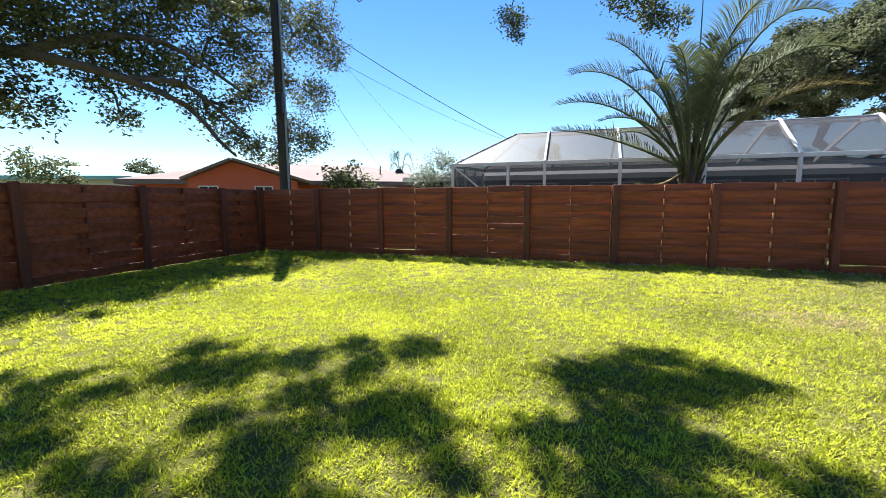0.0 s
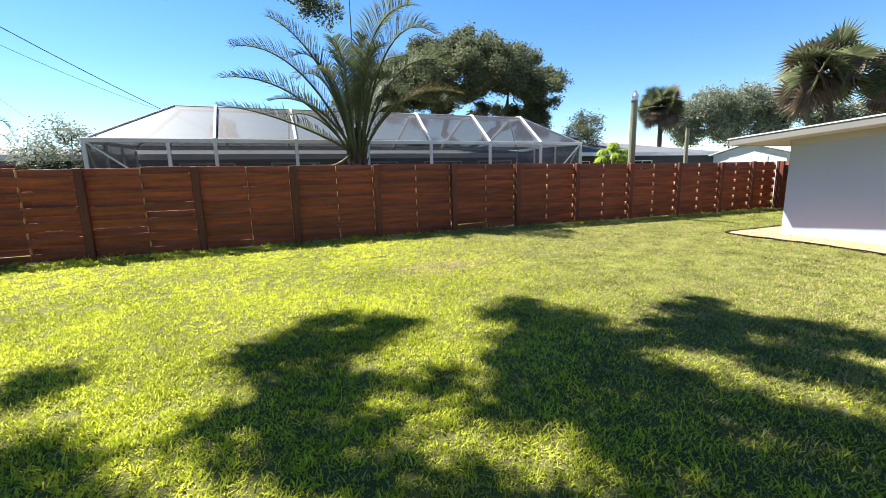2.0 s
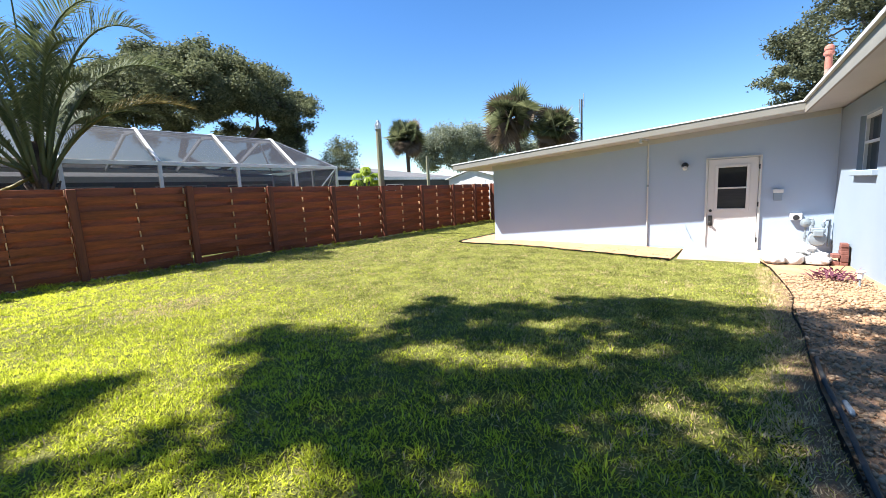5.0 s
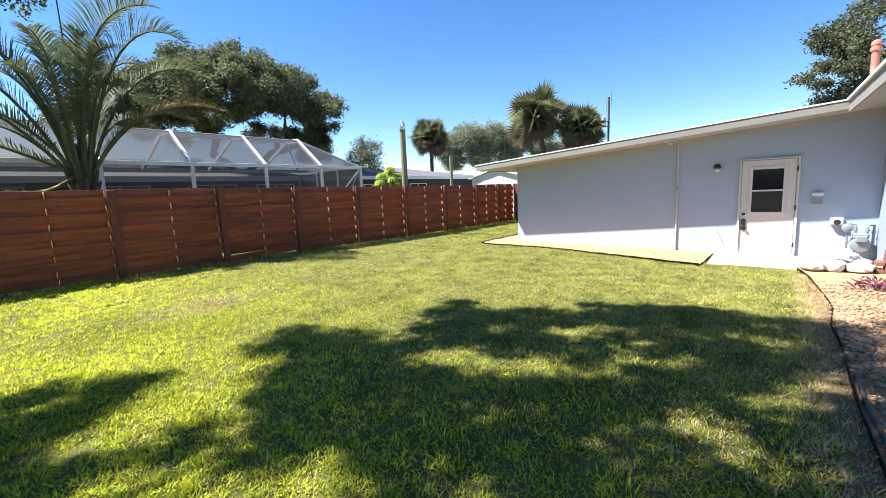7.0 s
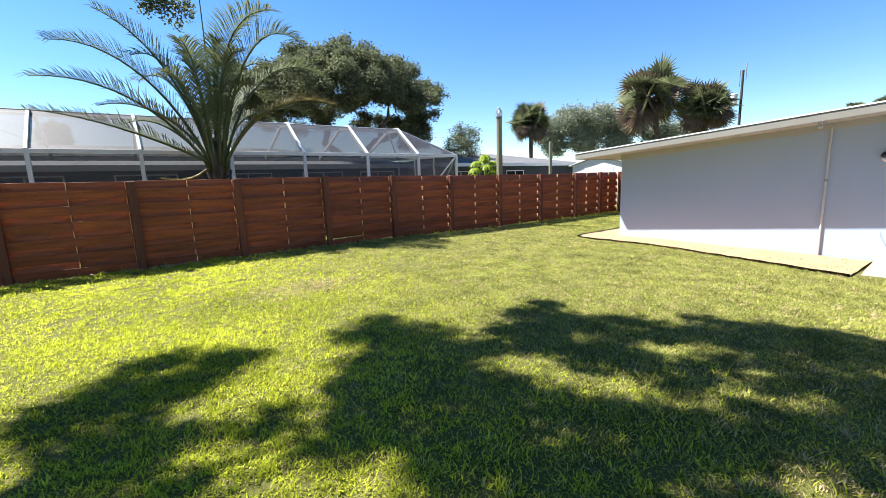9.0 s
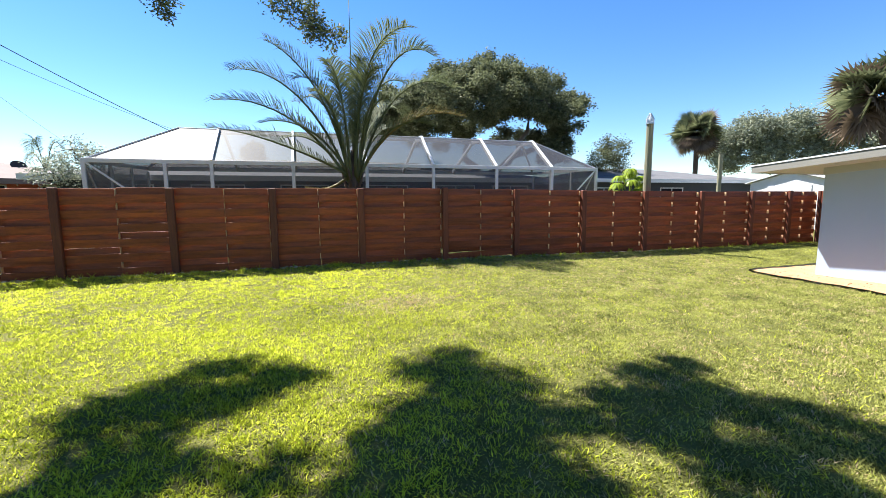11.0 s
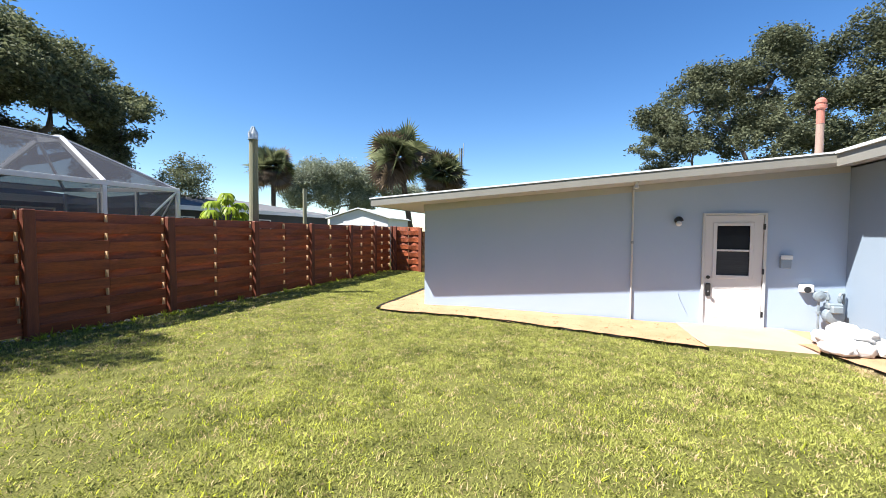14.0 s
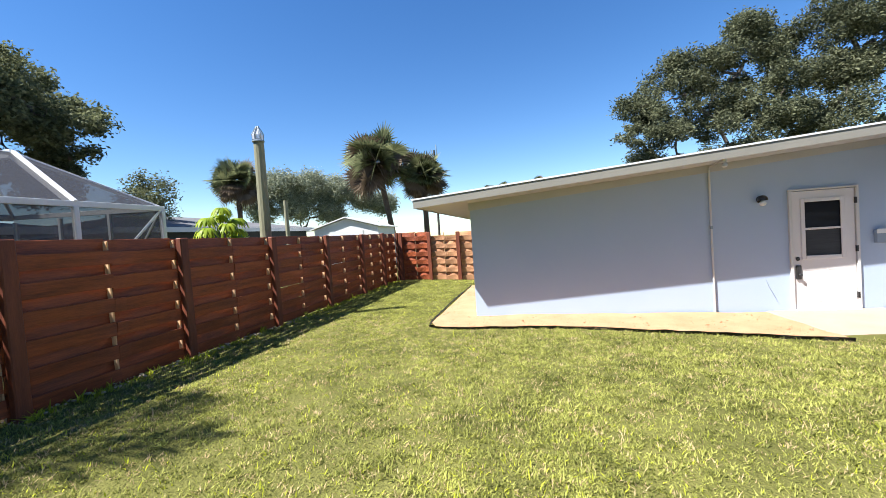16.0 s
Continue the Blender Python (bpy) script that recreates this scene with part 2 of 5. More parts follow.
def lathe(profile, sides=16, at=(0, 0, 0)):
    """A turned shape from (radius, height) pairs."""
    bm = bmesh.new()
    rings = [[bm.verts.new((at[0] + r * math.cos(2 * math.pi * k / sides), at[1] + r * math.sin(2 * math.pi * k / sides), at[2] + z)) for k in range(sides)] for r, z in profile]
    for a, b in zip(rings, rings[1:]):
        for k in range(sides):
            bm.faces.new((a[k], a[(k + 1) % sides], b[(k + 1) % sides], b[k]))
    bm.faces.new(list(reversed(rings[0])))
    bm.faces.new(rings[-1])
    return bm


def raw_mesh(name, verts, faces, material, parent=None, label="", kind="", category=""):
    """One mesh from numpy arrays: verts (n, 3), faces (m, 3 or 4)."""
    me = bpy.data.meshes.new(name)
    verts, faces = np.asarray(verts, np.float32), np.asarray(faces, np.int32)
    k = faces.shape[1]
    me.vertices.add(len(verts))
    me.vertices.foreach_set("co", verts.ravel())
    me.loops.add(faces.size)
    me.loops.foreach_set("vertex_index", faces.ravel())
    me.polygons.add(len(faces))
    me.polygons.foreach_set("loop_start", np.arange(0, faces.size, k, dtype=np.int32))
    me.update(calc_edges=True)
    me.materials.append(material)
    ob = new(name, me)
    if parent is not None:
        ob.parent = parent
    return tagged(ob, label, category, "", kind)


def leaf_cloud(name, centres, length, width, material, parent, rng, droop=0.2, label=""):
    """Separate leaves: bent lens-shaped blades of four corners, at random turns."""
    n = len(centres)
    d = rng.normal(size=(n, 3))
    d[:, 2] = d[:, 2] * 0.6 - droop
    d /= np.linalg.norm(d, axis=1)[:, None]
    s = np.cross(d, rng.normal(size=(n, 3)))
    s /= np.linalg.norm(s, axis=1)[:, None]
    nn = np.cross(d, s)
    L = length * rng.uniform(0.6, 1.3, n)[:, None]
    w = width * rng.uniform(0.7, 1.3, n)[:, None]
    c = np.asarray(centres)
    v = np.stack([c - d * L / 2, c + s * w / 2 + nn * w * 0.15, c + d * L / 2, c - s * w / 2 + nn * w * 0.15], 1).reshape(-1, 3)
    f = np.arange(4 * n).reshape(n, 4)
    return raw_mesh(name, v, f, material, parent, label)


def ground_z(x, y):
    s = min(max((x - 4.0) / 8.5, 0), 1)
    s = s * s * (3 - 2 * s)
    t = min(max((y - 3.0) / 3.6, 0), 1)
    return -(0.20 + 0.075 * min(max((2.0 - y) / 4.0, 0), 1)) * s * (1 - 0.6 * t * t * (3 - 2 * t))

# ---- ground ----
def ground_sheet():
    inner_x = [-14 + 0.4 * i for i in range(101)]
    inner_y = [-12 + 0.4 * i for i in range(66)]
    xs = [-1500, -400, -120, -45, -22] + inner_x + [32, 50, 120, 400, 1500]
    ys = [-1500, -400, -120, -45, -20] + inner_y + [20, 35, 60, 140, 400, 1500]
    v = [(x, y, ground_z(x, y) + (0.012 * noise.noise(Vector((x * 0.9, y * 0.9, 0))) if abs(x) < 40 and abs(y) < 20 else 0)) for y in ys for x in xs]
    w = len(xs)
    f = [(j * w + i, j * w + i + 1, (j + 1) * w + i + 1, (j + 1) * w + i) for j in range(len(ys) - 1) for i in range(w - 1)]
    return raw_mesh("ground", v, f, SOIL, None, "lawn soil with green and straw-coloured thatch", "structure", "ground")


ground = ground_sheet()


def sheet(name, outline, material, lift, label, category):
    """A thin bed on the ground with an uneven surface, within an outline."""
    bm = bmesh.new()
    face = bm.faces.new([bm.verts.new((x, y, 0)) for x, y in outline])
    bmesh.ops.triangulate(bm, faces=[face])
    for _ in range(5):
        long = [e for e in bm.edges if e.calc_length() > 0.3]
        if long:
            bmesh.ops.subdivide_edges(bm, edges=long, cuts=1)
            bmesh.ops.triangulate(bm, faces=bm.faces[:])
    for v in bm.verts:
        v.co.z = ground_z(v.co.x, v.co.y) + lift + 0.018 * noise.noise(v.co * 2.3)
    bmesh.ops.recalc_face_normals(bm, faces=bm.faces)
    for f in bm.faces:
        if f.normal.z < 0:
            f.normal_flip()
    return tagged(part(name, bm, material, None, label, True), "", category, "", "structure")


BED_A = [(16.6, 3.74), (11.4, 3.76), (11.08, 3.62), (10.93, 3.3), (10.88, 1.4), (10.62, 0.2), (10.3, -1.06), (10.08, -2.0), (12.06, -2.0), (12.02, 2.98), (16.6, 2.98)]
BED_B = [(12.1, -3.4), (10.35, -3.45), (9.35, -3.57), (7.0, -3.66), (5.4, -3.62), (4.45, -3.6), (3.6, -3.62), (1.0, -3.75), (1.0, -6.5), (4.9, -6.5), (4.9, -4.62), (12.1, -4.62)]
sheet("sand_bed", BED_A, SAND, 0.03, "ochre sand strip along the blue wall", "planting bed")
sheet("gravel_bed", BED_B, SAND, 0.025, "sandy planting bed edged by black strip", "planting bed")

SOIL_EDGE = [(10.2 - 0.23 * i, -3.52 + 0.05 * math.sin(2.7 * i) + 0.035 * math.sin(6.1 * i)) for i in range(41)]
sheet("bare_soil", SOIL_EDGE + [(1.0, -3.74), (3.6, -3.61), (5.4, -3.61), (7.0, -3.65), (9.35, -3.56), (10.2, -3.45 - 0.08)], DIRT, 0.014, "bare brown soil along black edging", "ground")

# ---- fences ----
def board_mesh(seed, material, bow):
    """A board of unit length, bent by bow at its middle, a little cupped and uneven."""
    r = random.Random(seed)
    bm = bmesh.new()
    n = 7
    rows = []
    bow, twist = bow + r.uniform(-0.005, 0.005), r.uniform(-0.006, 0.006)
    lean = math.copysign(0.013, bow)
    for i in range(n):
        u = i / (n - 1)
        dy = bow * math.sin(math.pi * u)
        dz = r.uniform(-0.003, 0.003)
        tw = twist * (u - 0.5) * 2 - lean * math.sin(math.pi * u)
        rows.append([bm.verts.new((u, y + dy + tw * math.copysign(1, z), z + dz)) for y, z in ((-0.009, -0.0815), (-0.009, 0.0785), (-0.006, 0.0815), (0.009, 0.0815), (0.009, -0.0815))])
    for a, b in zip(rows, rows[1:]):
        for k in range(5):
            bm.faces.new((a[k], b[k], b[(k + 1) % 5], a[(k + 1) % 5]))
    bm.faces.new(rows[0])
    bm.faces.new(list(reversed(rows[-1])))
    bmesh.ops.recalc_face_normals(bm, faces=bm.faces)
    me = bpy.data.meshes.new("board")
    bm.to_mesh(me)
    bm.free()
    me.materials.append(material)
    return me


BOARDS, BOARDS_BACK = [board_mesh(i, WOOD, 0.028) for i in range(6)], [board_mesh(40 + i, WOOD, -0.028) for i in range(6)]
BOARDS_RAW, BOARDS_RAW_BACK = [board_mesh(20 + i, WOOD_RAW, 0.028) for i in range(4)], [board_mesh(60 + i, WOOD_RAW, -0.028) for i in range(4)]


def post_mesh(width, depth, height, material, name="post"):
    bm = box(-width / 2, width / 2, -depth / 2, depth / 2, -0.12, height, bevel=0.012)
    me = bpy.data.meshes.new(name)
    bm.to_mesh(me)
    bm.free()
    me.materials.append(material)
    return me


POST = post_mesh(0.135, 0.09, 1.715, WOOD_POST)
# Side fence shows no sun dashes, so its stakes take dark post wood.
STAKE_UNLIT = post_mesh(0.013, 0.064, 1.69, WOOD_POST, "stake")
STAKE = post_mesh(0.013, 0.064, 1.69, STAKE_SUNLIT, "stake")
ROWS = 12
PITCH = 0.1398


def fence(name, label, posts, m, seed, skip=(), raw_from=None, sag=None, stake=STAKE, loose=()):
    """A basket-weave fence along local x: boards lie by turns before and behind the stakes."""
    r = random.Random(seed)
    top = root(name, label, "fence", m)

    def gz(s):
        w = m @ Vector((s, 0, 0))
        return ground_z(w.x, w.y)

    def put(mesh, nm, x, y, z, sx=1.0, rz=0.0, ry=0.0):
        o = new(nm, mesh)
        o.parent = top
        o.matrix_basis = pose(x, y, z, 0, ry, rz) @ Matrix.Diagonal((sx, 1, 1, 1))
        return o

    for i, s in enumerate(posts):
        put(POST, "post", s, 0, gz(s) + r.uniform(-0.012, 0.015), 1.0, 0, r.uniform(-0.6, 0.6))
        put(stake, "stake", s - 0.085, 0.096, gz(s))
        if i + 1 == len(posts):
            break
        e = posts[i + 1]
        mid = (s + e) / 2
        put(stake, "stake", mid, 0.096, gz(mid))
        for a, b in ((s - 0.083, mid + 0.005), (mid + 0.007, e - 0.087)):
            g = gz((a + b) / 2)
            for k in range(ROWS):
                if (i, k) in skip:
                    continue
                front = k % 2 == 0
                raw = raw_from is not None and i >= raw_from
                meshes = (BOARDS_RAW if front else BOARDS_RAW_BACK) if raw else (BOARDS if front else BOARDS_BACK)
                gap = r.uniform(0.0, 0.008)
                put(meshes[r.randrange(len(meshes))], "board", a + 0.004, (0.054 if front else 0.138) + r.uniform(-0.003, 0.003), g + 0.02 + PITCH * (k + 0.5) + r.uniform(-1, 1) * (0.021 if i in loose else 0.004),
                    b - a - gap, r.uniform(-0.2, 0.2), r.uniform(-0.3, 0.3))
        if sag == i:
            put(BOARDS[0], "board", s + 0.02, 0.05, gz(s) + 0.05, e - s - 0.1, 0, -2.6)
            put(BOARDS[1], "board", s + 0.02, 0.122, gz(s) + 0.245, e - s - 0.1, 0, -0.3)
    return top


FENCE_Y = 6.63
BACK = [-8.03, -6.2, -4.33, -2.52, -0.66, 1.19, 3.03, 5.0, 6.9, 8.9, 10.96, 13.03, 15.1, 16.8, 18.25]
fence("back_fence", "red-brown stained basket-weave wooden fence behind lawn", BACK, pose(0, FENCE_Y, 0), 3, skip={(7, 0), (7, 1)}, sag=7, loose=(1, 2, 3, 10, 11))
fence("side_fence", "dark red-brown basket-weave fence in oak shade", [0.05, 1.3, 3.3, 5.3, 7.25, 9.2, 11.1, 13.0], pose(-8.0, FENCE_Y - 0.05, 0, 0, 0, -90) @ Matrix.Diagonal((1, -1, 1, 1)), 5, stake=STAKE_UNLIT)
fence("end_fence", "sunlit cedar basket-weave fence, partly unstained, at yard end", [0.1, 1.15, 2.2, 3.2], pose(18.2, FENCE_Y - 0.05, 0, 0, 0, -90) , 9, raw_from=1, skip={(1, 11)})

# ---- the blue house ----
HOUSE = Matrix.Translation((12, 3, 0)) @ pose(0, 0, 0, 0, 0, 1.25) @ Matrix.Translation((-12, -3, 0))
house = root("house", "pale blue stucco house with low white shed roof", "house", HOUSE)


def prism_x(x0, x1, yz):
    """A solid between x0 and x1 with an outline in y and z."""
    bm = bmesh.new()
    a = [bm.verts.new((x0, y, z)) for y, z in yz]
    b = [bm.verts.new((x1, y, z)) for y, z in yz]
    bm.faces.new(a)
    bm.faces.new(list(reversed(b)))
    for k in range(len(yz)):
        bm.faces.new((a[k], a[(k + 1) % len(yz)], b[(k + 1) % len(yz)], b[k]))
    bmesh.ops.recalc_face_normals(bm, faces=bm.faces)
    return bm


def roof_z(y):
    return 2.12 + 0.075 * (3.88 - y)


DOOR_Y0, DOOR_Y1, DOOR_Z0, DOOR_Z1 = -3.39, -2.44, -0.24, 1.785
SL = 0.16
for nm, y0, y1, z0 in (("wall", DOOR_Y1, 3.0, -0.5), ("wall", DOOR_Y0, DOOR_Y1, DOOR_Z1), ("wall", -4.6, DOOR_Y0, -0.5), ("wall", DOOR_Y0, DOOR_Y1, None)):
    if z0 is None:
        part(nm, box(12.0, 12.2, y0, y1, -0.5, DOOR_Z0), CONCRETE, house, "concrete door threshold")
    else:
        part(nm, prism_x(12.0, 12.2, [(y0, z0), (y1, z0), (y1, roof_z(y1) - SL), (y0, roof_z(y0) - SL)]), STUCCO, house)
part("wall", box(12.2, 24, 2.8, 3.0, -0.5, roof_z(3.0) - SL), STUCCO, house)
part("wall", prism_x(23.8, 24.0, [(-11, -0.5), (2.8, -0.5), (2.8, roof_z(2.8) - SL), (-11, roof_z(-11) - SL)]), STUCCO, house)
part("wall", prism_x(5.0, 5.2, [(-11, -0.5), (-4.8, -0.5), (-4.8, roof_z(-4.8) - SL), (-11, roof_z(-11) - SL)]), STUCCO_DIMMED, house)
part("wall", box(5.0, 24, -11.2, -11, -0.5, roof_z(-11) - SL), STUCCO_DIMMED, house)
WX0, WX1, WZ0, WZ1 = 9.2, 10.45, 1.38, 2.25
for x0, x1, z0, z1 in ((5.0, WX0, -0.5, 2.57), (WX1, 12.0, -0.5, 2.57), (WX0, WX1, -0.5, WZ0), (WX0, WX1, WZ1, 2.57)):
    part("wall", box(x0, x1, -4.8, -4.6, z0, z1), STUCCO_DIMMED, house)
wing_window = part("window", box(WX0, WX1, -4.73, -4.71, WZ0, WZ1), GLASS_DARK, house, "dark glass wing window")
part("window_sill", box(WX0 - 0.06, WX1 + 0.08, -4.72, -4.53, WZ0 - 0.09, WZ0, bevel=0.01), STUCCO_DIMMED, wing_window)
for x0, x1, z0, z1 in ((WX0, WX0 + 0.05, WZ0, WZ1), (WX1 - 0.05, WX1, WZ0, WZ1), (WX0 + 0.05, WX1 - 0.05, WZ1 - 0.05, WZ1), (WX0 + 0.05, WX1 - 0.05, 1.8, 1.84)):
    part("window_frame", box(x0, x1, -4.71, -4.67, z0, z1), ALUMINIUM, wing_window)

# roof slab, soffits, fascia, drip edge
for x0, x1, y0, y1 in ((11.2, 24.8, -11.8, 3.88), (4.4, 11.2, -11.8, -4.0)):
    roof = part("roof", prism_x(x0, x1, [(y0, roof_z(y0) - 0.13), (y1, roof_z(y1) - 0.13), (y1, roof_z(y1)), (y0, roof_z(y0))]), ROOFING, house, "low-slope white coated roof")
    part("soffit", prism_x(x0 + 0.01, x1 - 0.01, [(y0, roof_z(y0) - 0.15), (y1 - 0.01, roof_z(y1) - 0.15), (y1 - 0.01, roof_z(y1) - 0.132), (y0, roof_z(y0) - 0.132)]), SOFFIT, roof)


def sloped_bar(x0, x1, y0, y1, lo, hi):
    return prism_x(x0, x1, [(y0, roof_z(y0) + lo), (y1, roof_z(y1) + lo), (y1, roof_z(y1) + hi), (y0, roof_z(y0) + hi)])


part("fascia", sloped_bar(11.17, 11.198, -3.99, 3.91, -0.16, -0.002), FASCIA, house, "greyish beige-white fascia board")
part("drip_edge", sloped_bar(11.157, 11.24, -3.97, 3.94, -0.014, 0.014), ALUMINIUM, house, "white metal drip edge")
part("fascia", box(11.2, 24.8, 3.882, 3.91, roof_z(3.88) - 0.16, roof_z(3.88) - 0.002), FASCIA, house)
part("drip_edge", box(11.24, 24.8, 3.85, 3.94, roof_z(3.88) - 0.028, roof_z(3.88) + 0.012), ALUMINIUM, house)
part("fascia", box(4.4, 11.168, -3.998, -3.97, roof_z(-4) - 0.22, roof_z(-4) - 0.002), FASCIA, house)
part("drip_edge", box(4.36, 11.14, -4.03, -3.93, roof_z(-4) - 0.03, roof_z(-4) + 0.014), ALUMINIUM, house)
part("frieze", prism_x(11.972, 11.998, [(-4.58, roof_z(-4.58) - 0.26), (3.02, roof_z(3.0) - 0.30), (3.02, roof_z(3.0) - 0.152), (-4.58, roof_z(-4.58) - 0.152)]), SOFFIT, house, "cream frieze board under soffit")
part("frieze", box(12.0, 20, 3.002, 3.025, roof_z(3.0) - 0.30, roof_z(3.0) - 0.22), SOFFIT, house)

# flue on the roof
flue = root("flue_pipe", "weathered tan roof flue with faded red cap", "vent", HOUSE @ pose(12.58, -4.42, roof_z(-4.42)))
part("pipe", lathe([(0.062, -0.06), (0.06, 0.55), (0.058, 0.72)]), FLUETAN, flue)
part("pipe", lathe([(0.062, 0.722), (0.06, 0.98)]), TERRACOTTA, flue, "red painted upper flue")
part("cap", lathe([(0.068, 0.982), (0.09, 1.0), (0.09, 1.05), (0.072, 1.06), (0.072, 1.09), (0.085, 1.10), (0.078, 1.15), (0.04, 1.19)]), TERRACOTTA, flue)

# the half-glazed door
door = tagged(new("door_1"), "white half-glazed back door with black lockset, closed", "door", "", "structure")
door.matrix_basis = HOUSE
part("door_frame", box(11.955, 12.1, DOOR_Y0 - 0.03, DOOR_Y0 + 0.014, DOOR_Z0, DOOR_Z1, bevel=0.004), TRIM, door)
part("door_frame", box(11.955, 12.1, DOOR_Y1 - 0.014, DOOR_Y1 + 0.03, DOOR_Z0, DOOR_Z1, bevel=0.004), TRIM, door)
part("door_frame", box(11.957, 12.1, DOOR_Y0 - 0.03, DOOR_Y1 + 0.03, DOOR_Z1, DOOR_Z1 + 0.03, bevel=0.004), TRIM, door)
D0, D1 = DOOR_Y0 + 0.022, DOOR_Y1 - 0.018
GY0, GY1, GZ0, GZ1 = -3.175, -2.635, 0.675, 1.60
for y0, y1, z0, z1 in ((D0, GY0, DOOR_Z0 + 0.02, DOOR_Z1 - 0.01), (GY1, D1, DOOR_Z0 + 0.02, DOOR_Z1 - 0.01), (GY0, GY1, DOOR_Z0 + 0.02, GZ0), (GY0, GY1, GZ1, DOOR_Z1 - 0.01)):
    part("door_leaf", box(11.985, 12.03, y0, y1, z0, z1), DOORPAINT, door)
for y0, y1, z0, z1 in ((GY0 - 0.05, GY0 + 0.012, GZ0 - 0.05, GZ1 + 0.05), (GY1 - 0.012, GY1 + 0.05, GZ0 - 0.05, GZ1 + 0.05), (GY0 + 0.012, GY1 - 0.012, GZ0 - 0.05, GZ0 + 0.012), (GY0 + 0.012, GY1 - 0.012, GZ1 - 0.012, GZ1 + 0.05), (GY0 + 0.012, GY1 - 0.012, 1.122, 1.157)):
    part("glazing_bead", box(11.968, 11.986, y0, y1, z0, z1, bevel=0.005), DOORPAINT, door)
part("pane", box(12.0, 12.008, GY0, GY1, 1.14, GZ1), GLASS_DARK, door, "dark upper glass pane")
part("pane", box(12.0, 12.008, GY0, GY1, GZ0, 1.135), GLASS_BLIND, door, "greyish lower pane with blind behind")
for y0, y1 in ((D0 + 0.15, -2.95), (-2.87, D1 - 0.15)):
    for a, b, c, d in ((y0, y1, -0.1, -0.075), (y0, y1, 0.44, 0.465), (y0, y0 + 0.025, -0.075, 0.44), (y1 - 0.025, y1, -0.075, 0.44)):
        part("panel_moulding", box(11.982, 11.986, a, b, c, d, bevel=0.001), DOORPAINT, door)
lock = part("lockset", box(11.955, 11.984, D1 - 0.108, D1 - 0.024, 0.29, 0.53, bevel=0.012), BLACK, door, "black keypad lever set")
part("knob", lathe([(0.014, 0), (0.014, 0.022), (0.026, 0.028), (0.028, 0.042), (0.018, 0.05)]), BLACK, lock).matrix_basis = pose(11.956, D1 - 0.065, 0.37, 0, -90, 0)
part("deadbolt", lathe([(0.032, 0), (0.032, 0.012), (0.024, 0.022)]), BLACK, door, "black deadbolt").matrix_basis = pose(11.984, D1 - 0.065, 0.64, 0, -90, 0)
for z in (1.52, 0.72, -0.05):
    part("hinge", box(11.95, 11.984, D0 - 0.022, D0 + 0.004, z, z + 0.1), BLACK, door)
part("threshold", box(11.90, 12.05, DOOR_Y0, DOOR_Y1, DOOR_Z0 - 0.03, DOOR_Z0 + 0.018, bevel=0.006), ALUMINIUM, door)
pad = tagged(part("door_pad", box(10.15, 12.0, -3.75, -2.02, -0.45, -0.232, bevel=0.02), CONCRETE, None, "pinkish concrete pad before the door"), "", "pavement", "", "structure")
pad.matrix_basis = HOUSE

# things on the wall
conduit = root("wall_conduit", "thin painted conduit with elbow rising on blue wall", "pipe", HOUSE)
part("pipe", tube([(11.975, -1.22, -0.3), (11.975, -1.22, 0.2), (11.975, -1.22, 1.2), (11.975, -1.22, 2.26)], 0.018), TRIM, conduit)
part("elbow", tube([(11.975, -1.22, 2.26), (11.965, -1.22, 2.30), (11.93, -1.218, 2.325), (11.3, -1.17, 2.325)], 0.014), SOFFIT, conduit)
part("coupling", lathe([(0.026, 1.24), (0.026, 1.29)], 12, (11.975, -1.22, 0)), GREYMETAL, conduit)
spot = root("eave_spot", "small white bulb holder below the eave", "lamp", HOUSE @ pose(11.27, -1.165, 2.29))
part("base", lathe([(0.03, 0.0), (0.035, 0.06)]), TRIM, spot)
part("bulb", lathe([(0.02, 0.0), (0.04, -0.03), (0.042, -0.055), (0.02, -0.075)], 14), TRIM, spot)
lamp = root("wall_lamp", "black wall lamp with small clear globe, unlit", "lamp", HOUSE @ pose(11.998, -2.0, 1.69))
part("backplate", lathe([(0.062, 0), (0.062, 0.02), (0.045, 0.03)]), BLACK, lamp).matrix_basis = pose(0, 0, 0, 0, -90, 0)
part("shade", lathe([(0.075, -0.02), (0.07, 0.02), (0.045, 0.055), (0.02, 0.065)], 16, (-0.085, 0, 0)), BLACK, lamp)
part("arm", tube([(-0.02, 0, 0.03), (-0.06, 0, 0.05), (-0.085, 0, 0.055)], 0.012), BLACK, lamp)
part("globe", lathe([(0.02, -0.02), (0.045, -0.045), (0.05, -0.075), (0.035, -0.105), (0.01, -0.115)], 16, (-0.085, 0, 0)), WHITEWALL, lamp, "pale glass globe")
tagged(part("loose_cable", tube([(11.985, -2.03, 0.33), (11.98, -2.07, 0.2), (11.985, -2.13, 0.08), (11.97, -2.17, -0.02)], 0.003, 6), GREYMETAL, None, "thin grey cable dangling on blue wall", True), "", "cable").matrix_basis = HOUSE
jbox = root("electrical_box", "small grey-white electrical box on blue wall", "box", HOUSE)
part("body", box(11.92, 11.998, -3.78, -3.63, 0.84, 1.06, bevel=0.01), STUCCO_DIMMED, jbox)
part("cover", box(11.90, 11.919, -3.79, -3.62, 1.0, 1.075, bevel=0.006), WHITEWALL, jbox)
hood = root("dryer_vent", "white dryer vent hood with dark mouth", "vent", HOUSE)
part("body", box(11.90, 11.998, -4.12, -3.92, 0.43, 0.57, bevel=0.015), WHITEWALL, hood)
